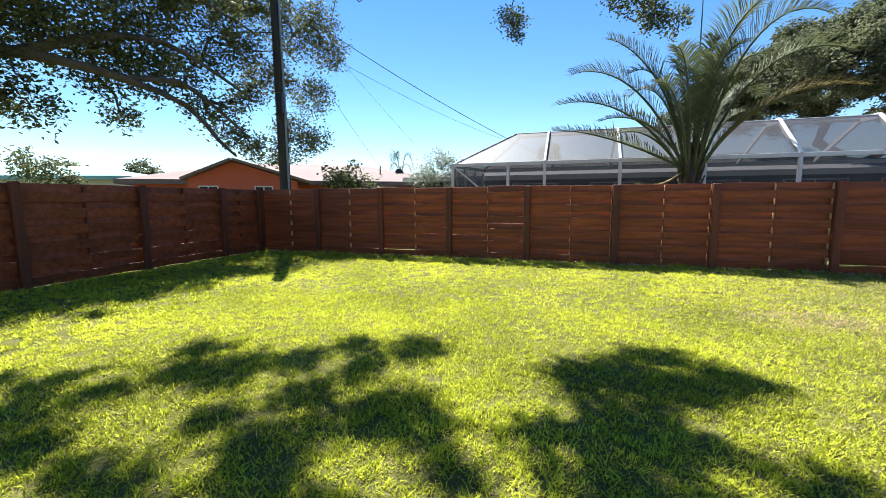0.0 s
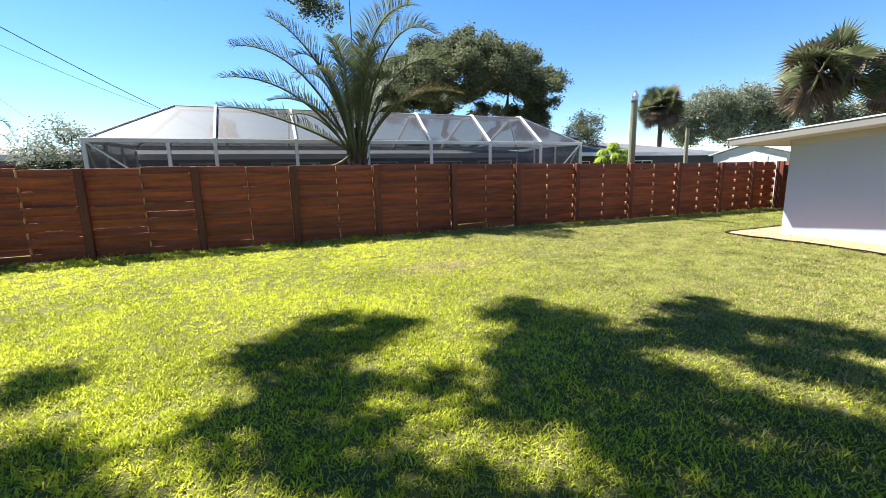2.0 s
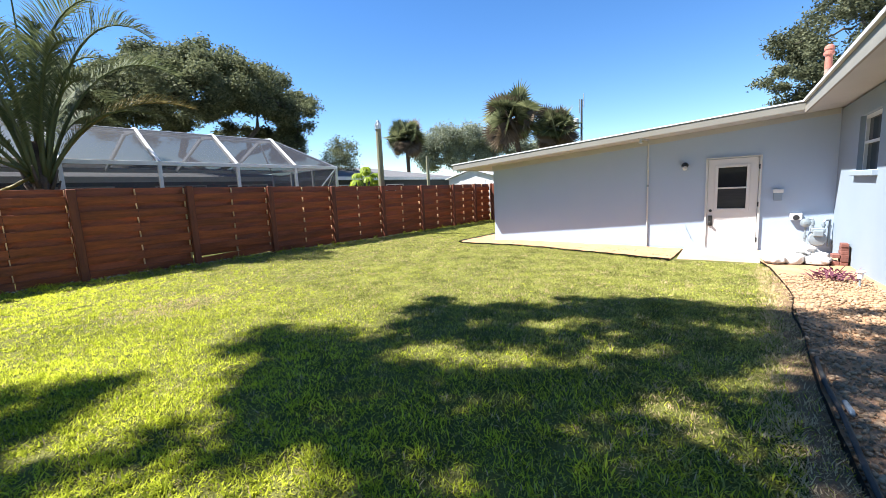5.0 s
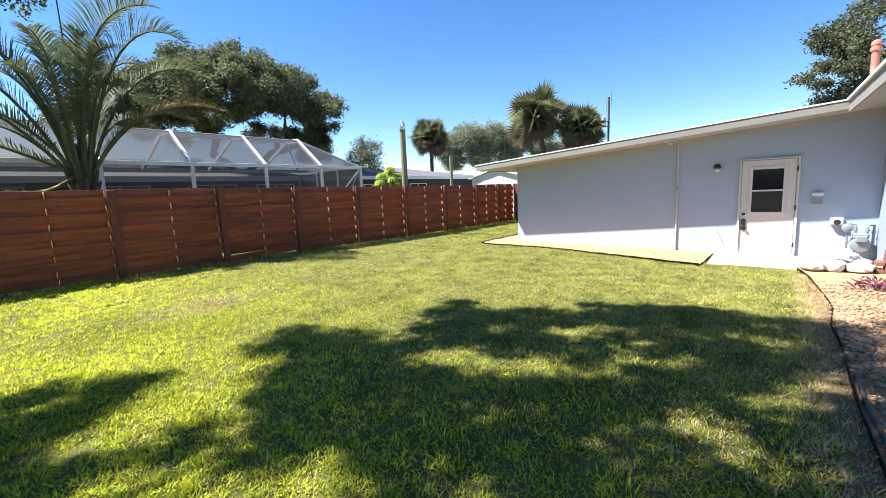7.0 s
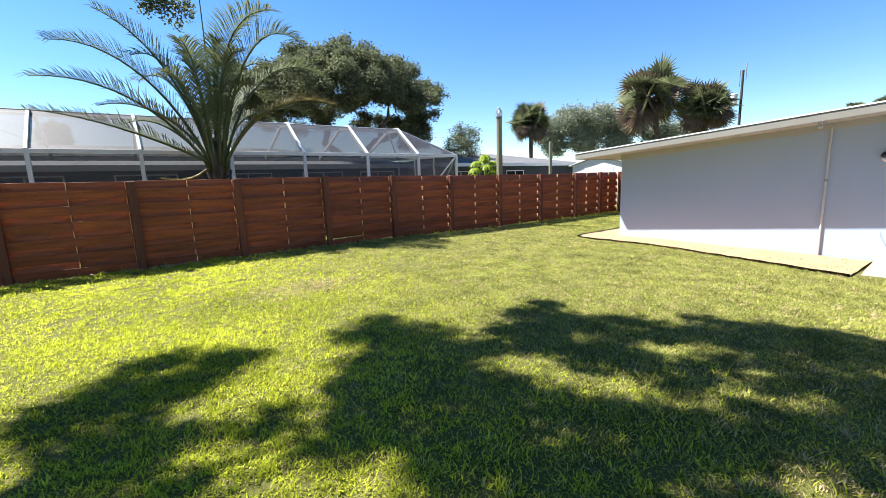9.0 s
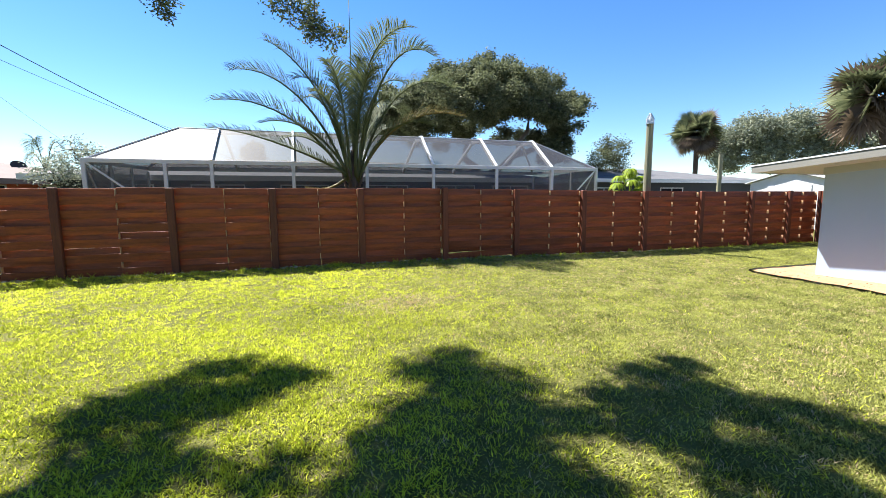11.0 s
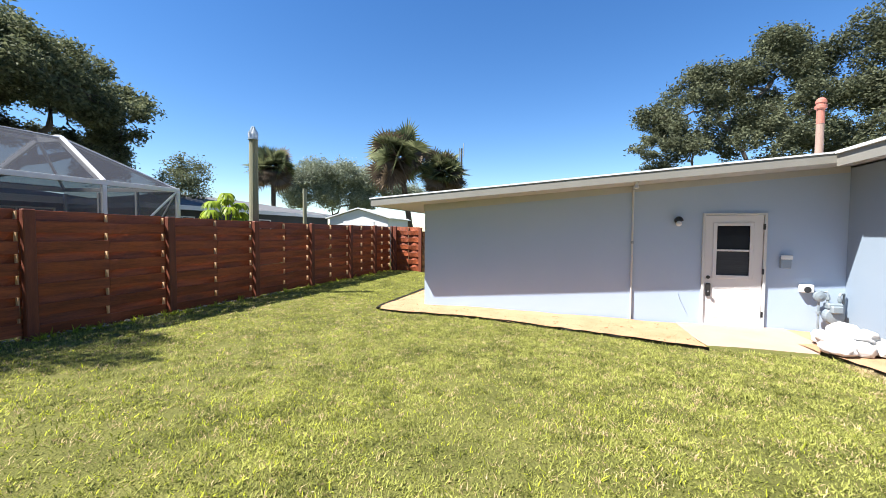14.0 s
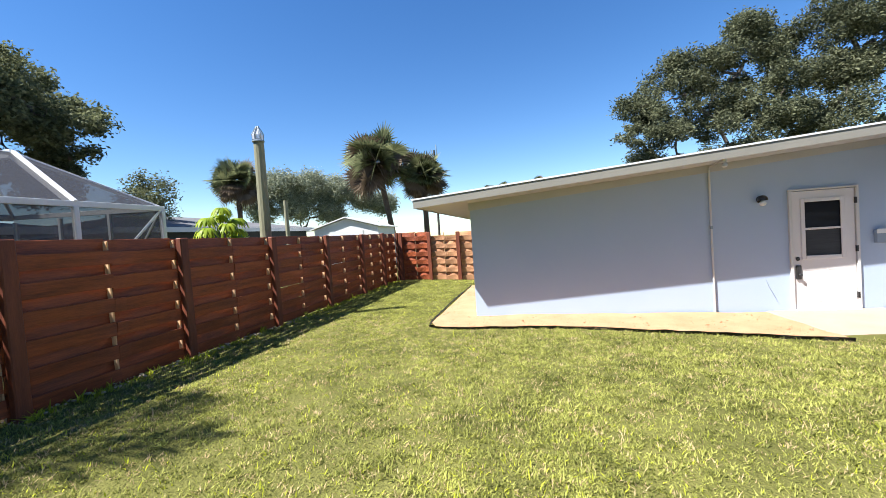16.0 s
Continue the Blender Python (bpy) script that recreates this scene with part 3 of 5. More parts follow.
# Flat black disc paints the dark inside of the open hood.
part("mouth", lathe([(0.055, 0), (0.05, 0.006)], 16), BLACK, hood, "black disc standing for the open mouth").matrix_basis = pose(11.899, -4.02, 0.485, 0, -90, 0)

meter = root("gas_meter", "grey gas meter with pipes on blue wall", "meter", HOUSE)
part("meter_body", lathe([(0.05, -0.09), (0.13, -0.075), (0.145, -0.04), (0.145, 0.04), (0.13, 0.075), (0.05, 0.09)], 20), GREYMETAL, meter).matrix_basis = pose(11.84, -4.36, 0.06, 0, 90, 0)
part("index_box", box(11.70, 11.79, -4.44, -4.28, 0.12, 0.24, bevel=0.015), GREYMETAL, meter)
part("top_case", box(11.76, 11.92, -4.47, -4.25, 0.18, 0.28, bevel=0.02), GREYMETAL, meter)
part("pipe", tube([(11.88, -4.17, -0.35), (11.88, -4.17, 0.42), (11.86, -4.19, 0.46), (11.85, -4.27, 0.46), (11.84, -4.28, 0.42), (11.84, -4.28, 0.26)], 0.022), GREYMETAL, meter)
part("pipe", tube([(11.84, -4.44, 0.26), (11.84, -4.44, 0.40), (11.85, -4.46, 0.44), (11.88, -4.52, 0.44), (11.92, -4.54, 0.44), (11.92, -4.54, -0.1)], 0.022), GREYMETAL, meter)
part("regulator", lathe([(0.03, -0.05), (0.085, -0.03), (0.09, 0.0), (0.085, 0.03), (0.03, 0.05)], 18), GREYMETAL, meter).matrix_basis = pose(11.86, -4.17, 0.38, 0, 90, 0)
for y, z in ((-4.17, 0.1), (-4.28, 0.36), (-4.44, 0.34), (-4.54, 0.30)):
    part("union", lathe([(0.034, -0.025), (0.034, 0.025)], 8, (11.88 if y == -4.17 else 11.84 if y > -4.5 else 11.92, y, z)), GREYMETAL, meter)

# ---- pool enclosure of the neighbour ----
cage = root("pool_enclosure", "white aluminium pool enclosure with grey insect screen", "pool enclosure")
EY, EZ, TY, TZ, BY, BZ = 10.1, 2.5, 11.5, 3.58, 14.6, 2.62
TY2 = 12.3
CX = [-3.45, -1.67, -0.57, 1.53, 3.64, 5.75, 7.97, 10.1, 11.95]


def beam(a, b, w=0.06, h=0.1):
    """A square tube from a to b."""
    a, b = Vector(a), Vector(b)
    d = b - a
    m = Matrix.Translation(a) @ d.to_track_quat("X", "Z").to_matrix().to_4x4()
    return box(0, d.length, -w / 2, w / 2, -h / 2, h / 2, bevel=0.006, m=m)


for x in CX:
    part("post", beam((x, EY, 0), (x, EY, EZ - 0.05), 0.09, 0.09), ALUMINIUM, cage)
part("eave_beam", beam((CX[0] - 0.05, EY, EZ), (CX[-1] + 0.05, EY, EZ), 0.06, 0.11), ALUMINIUM, cage)
part("chair_rail", beam((CX[0] + 0.05, EY, 1.0), (CX[-1] - 0.05, EY, 1.0), 0.05, 0.05), ALUMINIUM, cage)
RX0, RX1 = -1.62, 10.1
for x in CX[2:-1]:
    part("rafter", beam((x, EY, EZ), (x, TY, TZ), 0.07, 0.16), ALUMINIUM, cage)
    part("rafter", beam((x, TY, TZ), (x, TY2, TZ + 0.02), 0.07, 0.16), ALUMINIUM, cage)
    part("rafter", beam((x, TY2, TZ + 0.02), (x, BY, BZ), 0.07, 0.14), ALUMINIUM, cage)
for a, b in (((CX[0], EY, EZ), (RX0, TY, TZ)), ((CX[-1], EY, EZ), (RX1, TY, TZ)), ((RX0, TY2, TZ), (CX[0], BY, BZ)), ((RX1, TY2, TZ), (CX[-1], BY, BZ)), ((RX0, TY, TZ), (RX0, TY2, TZ))):
    part("hip_rafter", beam(a, b, 0.05, 0.09), ALUMINIUM, cage)
for y, z in ((TY, TZ), (TY2, TZ + 0.02)):
    part("purlin", beam((RX0, y, z), (RX1, y, z), 0.045, 0.07), ALUMINIUM, cage)
part("rear_beam", beam((CX[0], BY, BZ), (CX[-1], BY, BZ), 0.06, 0.16), ALUMINIUM, cage)
for x in (CX[0], CX[-1]):
    part("end_beam", beam((x, EY, EZ), (x, BY, BZ), 0.06, 0.11), ALUMINIUM, cage)
    for y in (11.6, 13.1, 14.55):
        part("post", beam((x, y, 0), (x, y, EZ), 0.08, 0.08), ALUMINIUM, cage)
    part("brace", beam((x, EY + 0.05, EZ - 0.05), (x, 11.55, 0.6), 0.045, 0.045), ALUMINIUM, cage)
part("brace", beam((CX[-1] - 0.05, EY, EZ - 0.05), (CX[-2] + 0.35, EY, 1.05), 0.045, 0.045), ALUMINIUM, cage)
part("brace", beam((CX[0] + 0.05, EY, EZ - 0.05), (CX[1] - 0.05, EY, 1.05), 0.045, 0.045), ALUMINIUM, cage)
for nm, quad in (("front_screen", ((CX[0], EY, 0), (CX[-1], EY, 0), (CX[-1], EY, EZ), (CX[0], EY, EZ))),
                 ("roof_screen", ((CX[0], EY, EZ + 0.03), (CX[-1], EY, EZ + 0.03), (RX1, TY, TZ + 0.03), (RX0, TY, TZ + 0.03))),
                 ("roof_screen", ((RX0, TY, TZ + 0.03), (RX1, TY, TZ + 0.03), (RX1, TY2, TZ + 0.05), (RX0, TY2, TZ + 0.05))),
                 ("roof_screen", ((RX0, TY2, TZ + 0.05), (RX1, TY2, TZ + 0.05), (CX[-1], BY, BZ + 0.03), (CX[0], BY, BZ + 0.03))),
                 ("end_screen", ((CX[0], EY, EZ + 0.03), (RX0, TY, TZ + 0.03), (RX0, TY2, TZ + 0.05), (CX[0], BY, BZ + 0.03))),
                 ("end_screen", ((CX[-1], EY, EZ + 0.03), (RX1, TY, TZ + 0.03), (RX1, TY2, TZ + 0.05), (CX[-1], BY, BZ + 0.03))),
                 ("end_screen", ((CX[-1], EY, 0), (CX[-1], BY, 0), (CX[-1], BY, BZ), (CX[-1], EY, EZ))),
                 ("end_screen", ((CX[0], EY, 0), (CX[0], BY, 0), (CX[0], BY, BZ), (CX[0], EY, EZ)))):
    bm = bmesh.new()
    bm.faces.new([bm.verts.new(p) for p in quad])
    part(nm, bm, SCREEN, cage)


def hip_house(name, label, m, lx, ly, wall_h, rise, walls, roofing, over=0.6, gable=False, fascia=WHITEWALL):
    """A one-storey house centred on m: four walls, fascia and a hipped or gabled roof along local x."""
    h = root(name, label, "house", m)
    t = 0.2
    for x0, x1, y0, y1 in ((-lx / 2, lx / 2, -ly / 2, -ly / 2 + t), (-lx / 2, lx / 2, ly / 2 - t, ly / 2), (-lx / 2, -lx / 2 + t, -ly / 2 + t, ly / 2 - t), (lx / 2 - t, lx / 2, -ly / 2 + t, ly / 2 - t)):
        part("wall", box(x0, x1, y0, y1, -0.3, wall_h), walls, h)
    bm = bmesh.new()
    ax, ay = lx / 2 + over, ly / 2 + over
    inset = 0.0 if gable else ay
    e = [bm.verts.new(p) for p in ((-ax, -ay, wall_h), (ax, -ay, wall_h), (ax, ay, wall_h), (-ax, ay, wall_h))]
    e2 = [bm.verts.new((v.co.x, v.co.y, wall_h + 0.05)) for v in e]
    r = [bm.verts.new(p) for p in ((-ax + inset, 0, wall_h + rise), (ax - inset, 0, wall_h + rise))]
    for k in range(4):
        bm.faces.new((e[k], e[(k + 1) % 4], e2[(k + 1) % 4], e2[k]))
    bm.faces.new(list(reversed(e)))
    bm.faces.new((e2[0], e2[1], r[1], r[0]))
    bm.faces.new((e2[2], e2[3], r[0], r[1]))
    bm.faces.new((e2[1], e2[2], r[1]))
    bm.faces.new((e2[3], e2[0], r[0]))
    bmesh.ops.recalc_face_normals(bm, faces=bm.faces)
    part("roof", bm, roofing, h)
    part("fascia", box(-ax - 0.02, ax + 0.02, -ay - 0.025, -ay - 0.002, wall_h - 0.14, wall_h + 0.06), fascia, h)
    part("fascia", box(-ax - 0.02, -ax - 0.002, -ay, ay, wall_h - 0.14, wall_h + 0.06), fascia, h)
    part("fascia", box(ax + 0.002, ax + 0.02, -ay, ay, wall_h - 0.14, wall_h + 0.06), fascia, h)
    return h


def house_window(h, x0, x1, z0, z1, y, frame_mat=ALUMINIUM):
    w = part("window", box(x0, x1, y - 0.012, y - 0.004, z0, z1), GLASS_DARK, h)
    for a, b, c, d in ((x0 - 0.05, x0, z0 - 0.05, z1 + 0.05), (x1, x1 + 0.05, z0 - 0.05, z1 + 0.05), (x0, x1, z0 - 0.05, z0), (x0, x1, z1, z1 + 0.05), ((x0 + x1) / 2 - 0.02, (x0 + x1) / 2 + 0.02, z0, z1)):
        part("window_frame", box(a, b, y - 0.03, y - 0.003, c, d), frame_mat, w)
    return w


neighbour = hip_house("neighbour_house", "low slate-grey house with white fascia behind pool enclosure", pose(3.0, 20.2, 0), 19.0, 9.6, 2.35, 1.15, GREYWALL, SHINGLE, 0.7)
for x in (-7.5, -4.4, -1.2, 2.2, 5.4, 8.2):
    house_window(neighbour, x - 0.9, x + 0.9, 0.5, 2.05, -4.8)
grey = hip_house("grey_roofed_house", "far slate house with grey shingle roof", pose(22.5, 21.0, 0), 13.0, 9.0, 2.45, 1.0, GREYWALL, SHINGLE, 0.6)
house_window(grey, -5.6, -4.4, 0.9, 2.0, -4.5)
house_window(grey, -1.0, 0.6, 0.9, 2.0, -4.5)

coral = hip_house("coral_house", "coral stucco house with tan shingle roof", pose(-14.1, 17.1, 0, 0, 0, 38), 14.0, 8.0, 2.25, 1.15, ORANGE, SHINGLE_TAN, 0.5, fascia=SHINGLE_TAN)
wing = bmesh.new()
for y in (-6.2, -2.0):
    for a in ((-1.4, 0), (2.6, 0), (2.6, 2.2), (0.2, 2.95), (-1.4, 2.25)):
        wing.verts.new((a[0] - 3.2, y, a[1]))
wing.verts.ensure_lookup_table()
wing.faces.new([wing.verts[k] for k in range(5)])
wing.faces.new([wing.verts[k] for k in range(9, 4, -1)])
for k in range(5):
    wing.faces.new((wing.verts[k], wing.verts[5 + k], wing.verts[5 + (k + 1) % 5], wing.verts[(k + 1) % 5]))
bmesh.ops.recalc_face_normals(wing, faces=wing.faces)
part("gable_wing", wing, ORANGE, coral, "coral gable wall")
for s, (x0, z0), (x1, z1) in ((0, (-4.75, 2.2), (-3.0, 2.98)), (1, (-3.0, 2.98), (-0.1, 2.1))):
    part("gable_roof", add_box(bmesh.new(), 0, math.hypot(x1 - x0, z1 - z0), -6.6, -1.0, 0.0, 0.1, m=Matrix.Translation((x0, 0, z0)) @ pose(0, 0, 0, 0, -math.degrees(math.atan2(z1 - z0, x1 - x0)), 0)), SHINGLE_TAN, coral)
for x in (-3.9, -1.9):
    house_window(coral, x - 0.3, x + 0.3, 1.5, 1.95, -6.2, WHITEWALL)
for x in (3.6, 5.4):
    house_window(coral, x - 0.4, x + 0.4, 1.5, 2.05, -4.0, WHITEWALL)
dish = root("satellite_dish", "dark grey satellite dish on tan roof", "satellite dish", pose(-9.0, 18.3, 2.45, 0, 0, 20))
part("reflector", lathe([(0.02, 0), (0.14, 0.014), (0.23, 0.05), (0.25, 0.07), (0.22, 0.06), (0.02, 0.03)], 18), POLEDARK, dish).matrix_basis = pose(0, 0, 0.42, 55, 0, 25)
part("mast", tube([(0, 0.1, -0.15), (0, 0.1, 0.5)], 0.025), GREYMETAL, dish)
mast = root("service_mast", "dark service mast on tan roof", "mast", pose(-9.7, 17.4, 2.3))
part("pipe", tube([(0, 0, -0.1), (0, 0, 0.8), (0.05, 0, 0.9)], 0.035), BLACK, mast)
tealhouse = hip_house("teal_roofed_house", "far white house with teal metal roof", pose(-31.5, 14.0, 0, 0, 0, 25), 14.0, 8.0, 2.7, 0.9, WHITEWALL, TEAL, 0.7, fascia=TEAL)
house_window(tealhouse, 1.0, 3.2, 1.1, 1.9, -4.0)

shed = root("garden_shed", "white garden shed with pale gable roof", "shed", pose(26.2, 11.6, -0.1, 0, 0, 8))
part("wall", prism_x(-2.2, 2.2, [(-1.7, 0), (1.7, 0), (1.7, 2.25), (0, 2.75), (-1.7, 2.25)]), WHITEWALL, shed)
for s in (1, -1):
    part("roof", prism_x(-2.35, 2.35, [(0, 2.79), (s * 1.9, 2.23), (s * 1.9, 2.28), (0, 2.85)]), ALUMINIUM, shed)
part("door", box(-2.222, -2.203, -0.9, 0.9, 0.15, 2.1), ALUMINIUM, shed)

# ---- poles and wires ----
stub = root("wooden_pole", "greenish weathered wooden pole with wire cage on top", "pole", pose(11.36, 7.05, 0))
part("shaft", tube([(0, 0, -0.2), (0, 0, 1.5), (0.01, 0, 3.55)], [0.115, 0.108, 0.098], 12), POLEWOOD, stub)
part("cap", lathe([(0.12, 3.55), (0.12, 3.57), (0.10, 3.58)], 12), GREYMETAL, stub)
for k in range(6):
    a = k * math.pi / 3
    part("wire", tube([(0.10 * math.cos(a), 0.10 * math.sin(a), 3.57), (0.11 * math.cos(a), 0.11 * math.sin(a), 3.7), (0.02 * math.cos(a), 0.02 * math.sin(a), 3.86)], 0.009, 5), GREYMETAL, stub)
part("wrap", lathe([(0.10, 3.6), (0.105, 3.68), (0.03, 3.82)], 8), screen_mesh("wire_wrap", (0.5, 0.5, 0.52), 0.45), stub, "crumpled wire mesh")
slim = root("wooden_pole", "slim grey wooden pole behind the fence", "pole", pose(22.5, 13.7, -0.1))
part("shaft", tube([(0, 0, 0), (0, 0, 3.8)], [0.11, 0.10], 10), POLEWOOD, slim)
upole = root("utility_pole", "dark wooden utility pole under the oak", "utility pole", pose(-7.95, 7.62, 0, 0, 0, 0))
part("shaft", tube([(0, 0, -0.3), (-0.03, -0.02, 4), (-0.06, -0.03, 7.9)], [0.165, 0.15, 0.13], 12), POLEDARK, upole)
part("riser", tube([(0.15, -0.05, 0.2), (0.14, -0.07, 4.2), (0.11, -0.08, 7.6)], 0.03), GREYMETAL, upole)
part("junction_box", box(-0.02, 0.2, -0.26, -0.12, 3.9, 4.5, bevel=0.02), BLACK, upole)
far_pole = root("utility_pole", "distant utility pole with grey transformer", "utility pole", pose(46.1, 11.3, 0))
part("shaft", tube([(0, 0, -0.2), (0.1, 0, 10.3)], [0.13, 0.10], 10), POLEDARK, far_pole)
part("transformer", lathe([(0.26, 7.4), (0.28, 7.45), (0.28, 8.3), (0.2, 8.38)], 14, (-0.15, 0.5, 0)), WHITEWALL, far_pole)
part("insulator", tube([(0.3, 0.3, 9.0), (0.3, 0.3, 10.4)], 0.05, 6), GREYMETAL, far_pole)
part("insulator", tube([(-0.15, -0.3, 9.4), (-0.15, -0.3, 10.8)], 0.05, 6), GREYMETAL, far_pole)


def wire(name, a, b, sagging, r=0.012, label="black overhead cable"):
    pts = []
    for i in range(17):
        u = i / 16
        p = Vector(a).lerp(Vector(b), u)
        p.z -= 4 * sagging * u * (1 - u)
        pts.append(p)
    w = part(name, tube(pts, r, 5), CABLE, None, label)
    return tagged(w, "", "cable")


wire("overhead_cable", (-7.98, 7.55, 7.2), (0.4, 15.9, 2.55), 0.35, 0.011, "black service cable from pole to grey house")
wire("overhead_cable", (-7.98, 7.6, 6.4), (-1.9, 25.5, 4.6), 0.5, 0.007, "thin cable sagging across the sky")
wire("overhead_cable", (-7.98, 7.6, 7.0), (-9.65, 17.4, 3.15), 0.25, 0.007, "thin cable from pole to service mast")
wire("overhead_cable", (-7.98, 7.6, 7.6), (-8.6, 25.0, 3.2), 0.2, 0.005, "thin cable from pole to far house")
wire("overhead_cable", (-8.0, 7.55, 6.2), (-30, 2.0, 8.6), 0.4, 0.016, "pale cable running through oak")
wire("overhead_cable", (-8.0, 7.55, 5.7), (-30, 2.0, 7.2), 0.4, 0.016, "pale cable running through oak")

# ---- trees ----
def curve_through(pts, step=0.18):
    out = []
    for i in range(len(pts) - 1):
        p0, p1, p2, p3 = (np.array(pts[min(max(i + k, 0), len(pts) - 1)], float) for k in (-1, 0, 1, 2))
        n = max(2, int(np.linalg.norm(p2 - p1) / step))
        for j in range(n):
            u = j / n
            out.append(tuple(0.5 * (2 * p1 + (p2 - p0) * u + (2 * p0 - 5 * p1 + 4 * p2 - p3) * u * u + (3 * p1 - p0 - 3 * p2 + p3) * u ** 3)))
    return out + [tuple(pts[-1])]


def wander(a, b, n, jitter, rng, lift=0.0):
    """A crooked line from a to b."""
    a, b = np.array(a, float), np.array(b, float)
    out = []
    for i in range(n + 1):
        u = i / n
        p = a + (b - a) * u + np.array((0, 0, lift * 4 * u * (1 - u)))
        if 0 < i < n:
            p = p + rng.normal(size=3) * jitter
        out.append(p)
    return out


def blob(rng, n, c, r, flat=0.75):
    """Points in an uneven clump: many small sprays within a ball."""
    k = max(4, n // 28)
    d = rng.normal(size=(k, 3))
    d /= np.linalg.norm(d, axis=1)[:, None]
    s = np.array(c) + d * (r * rng.uniform(0.35, 1.0, k) ** 0.6)[:, None] * np.array((1, 1, flat))
    return s[rng.integers(0, k, n)] + rng.normal(size=(n, 3)) * (0.13 * r + 0.06)


def oak(name, label, base, trunk_h, clumps, leaf, counts, material, seed, r0=0.4, fork=None, flat=0.75, thick=0.022, last=(), split=()):
    """A spreading oak: trunk, crooked limbs to each clump of leaves, and the leaves in one crown."""
    rng = np.random.default_rng(seed)
    t = root(name, label, "tree", pose(*base))
    b = np.array(base)
    f = np.array((fork if fork is not None else (base[0], base[1], base[2] + trunk_h)), float)
    part("trunk", tube([p - b for p in wander(b - (0, 0, 0.2), f, 5, 0.06, rng)], [r0 * 1.35, r0 * 1.1, r0, r0 * 0.95, r0 * 0.92, r0 * 0.9], 10), BARK, t, "", True)
    pts = []
    ends = [f]
    order = sorted(clumps, key=lambda c: np.linalg.norm(np.array(c[:3]) - f)) + list(last)
    for x, y, z, r, *more in order:
        c = np.array((x, y, z), float)
        dense, stout = more if more else (1.0, 1.0)
        near = min(ends, key=lambda e: np.linalg.norm(e - c) + 0.35 * np.linalg.norm(e - f))
        L = np.linalg.norm(c - near)
        rr = max(0.02, min(r0 * 0.7, 0.02 + thick * stout * L * (1.0 if near is not f else 1.5)))
        rr = min(rr, 0.022) if stout < 0.5 else rr
        line = wander(near, c, 6, 0.05 * L + 0.03, rng, 0.05 * L)
        limb = tube([p - b for p in line], list(np.linspace(rr, max(0.015, rr * 0.35), 7)), 6)
        ends.append(c)
        ends.append(line[3])
        n = max(40, int(counts * dense * r * r))
        if split:
            many, lo, hi, apart = split
            for _ in range(many):
                o = rng.normal(size=3) * r * apart * np.array((1, 1, flat))
                pts.append(blob(rng, n // many, c + o, r * rng.uniform(lo, hi), flat))
        else:
            pts.append(blob(rng, n, c, r, flat))
        for _ in range(3):
            d = rng.normal(size=3)
            d /= np.linalg.norm(d)
            add_tube(limb, [p - b for p in wander(c, c + d * r * np.array((1, 1, flat)) * 0.9, 3, 0.05 * r, rng)], [max(0.014, rr * 0.3), 0.012, 0.01, 0.007], 4)
        part("limb", limb, BARK, t, "", True)
    leaf_cloud("crown", np.concatenate(pts) - b, leaf, leaf * 0.42, material, t, rng)
    return t


# oak beyond the side fence, its limbs reaching over the lawn
SX, SY = 0.435, 0.57
# leafy limbs over the lawn: the outline of the ground that each shades, and the chinks between their sprays
WEST_LIMB = [(-4.6, -0.9), (-3.5, -0.65), (-2.7, -0.4), (-3.0, 0.0), (-2.9, 0.34), (-2.1, 0.45), (-2.1, 0.85), (-1.4, 0.92), (-0.9, 0.8), (-0.5, 1.05), (-0.35, 0.7), (-0.5, 0.3), (-0.6, 0.0), (-0.5, -0.35), (0.0, -0.52), (0.7, -1.1), (1.4, -1.7), (1.3, -2.5), (-4.6, -2.5)]
MID_LIMB = [(0.26, 0.8), (0.65, 1.05), (1.2, 1.25), (1.55, 1.35), (1.95, 1.1), (1.98, 0.62), (1.65, 0.38), (1.62, -0.05), (1.5, -0.3), (1.75, -0.55), (1.7, -1.1), (0.9, -1.6), (0.0, -0.5), (0.45, -0.1), (0.3, 0.3)]
EAST_LIMB = [(2.68, 1.0), (3.4, 0.95), (3.55, 0.2), (3.65, -0.45), (4.2, -0.1), (4.9, 0.18), (5.3, 0.18), (5.3, -0.6), (5.6, -1.2), (6.2, -1.85), (6.3, -2.5), (6.45, -3.1), (6.2, -3.55), (1.5, -3.6), (1.3, -1.6), (1.75, -0.7), (2.1, -0.4), (2.3, 0.1)]
NEAR_LIMB = [(-2.5, -2.5), (1.3, -2.2), (1.5, -3.3), (6.5, -3.2), (6.8, -3.8), (6.7, -4.6), (-2.0, -4.6)]
FAR_WEST_LIMB = [(-7.8, 4.6), (-6.2, 4.4), (-5.2, 3.7), (-5.4, 3.0), (-5.6, 2.2), (-5.0, 0.8), (-4.4, 0.2), (-7.8, -0.6)]
CHINKS = [(3.6, -1.3, 0.33), (3.8, -1.6, 0.22), (4.5, -2.62, 0.1), (4.51, -1.72, 0.1), (5.29, -3.0, 0.1), (4.21, -3.09, 0.06), (3.6, -2.85, 0.17), (3.36, -3.1, 0.15), (1.9, -1.42, 0.3), (1.5, -1.15, 0.2), (2.72, 0.0, 0.13), (1.07, -0.22, 0.08),
          (-0.1, -0.16, 0.18), (0.15, -0.2, 0.13), (-0.36, -0.6, 0.15), (1.3, -0.57, 0.07), (0.3, -0.84, 0.12), (3.41, -0.78, 0.1), (-1.84, -0.6, 0.22), (-0.95, -1.03, 0.22), (-2.14, -1.16, 0.22), (1.1, -0.05, 0.07)]


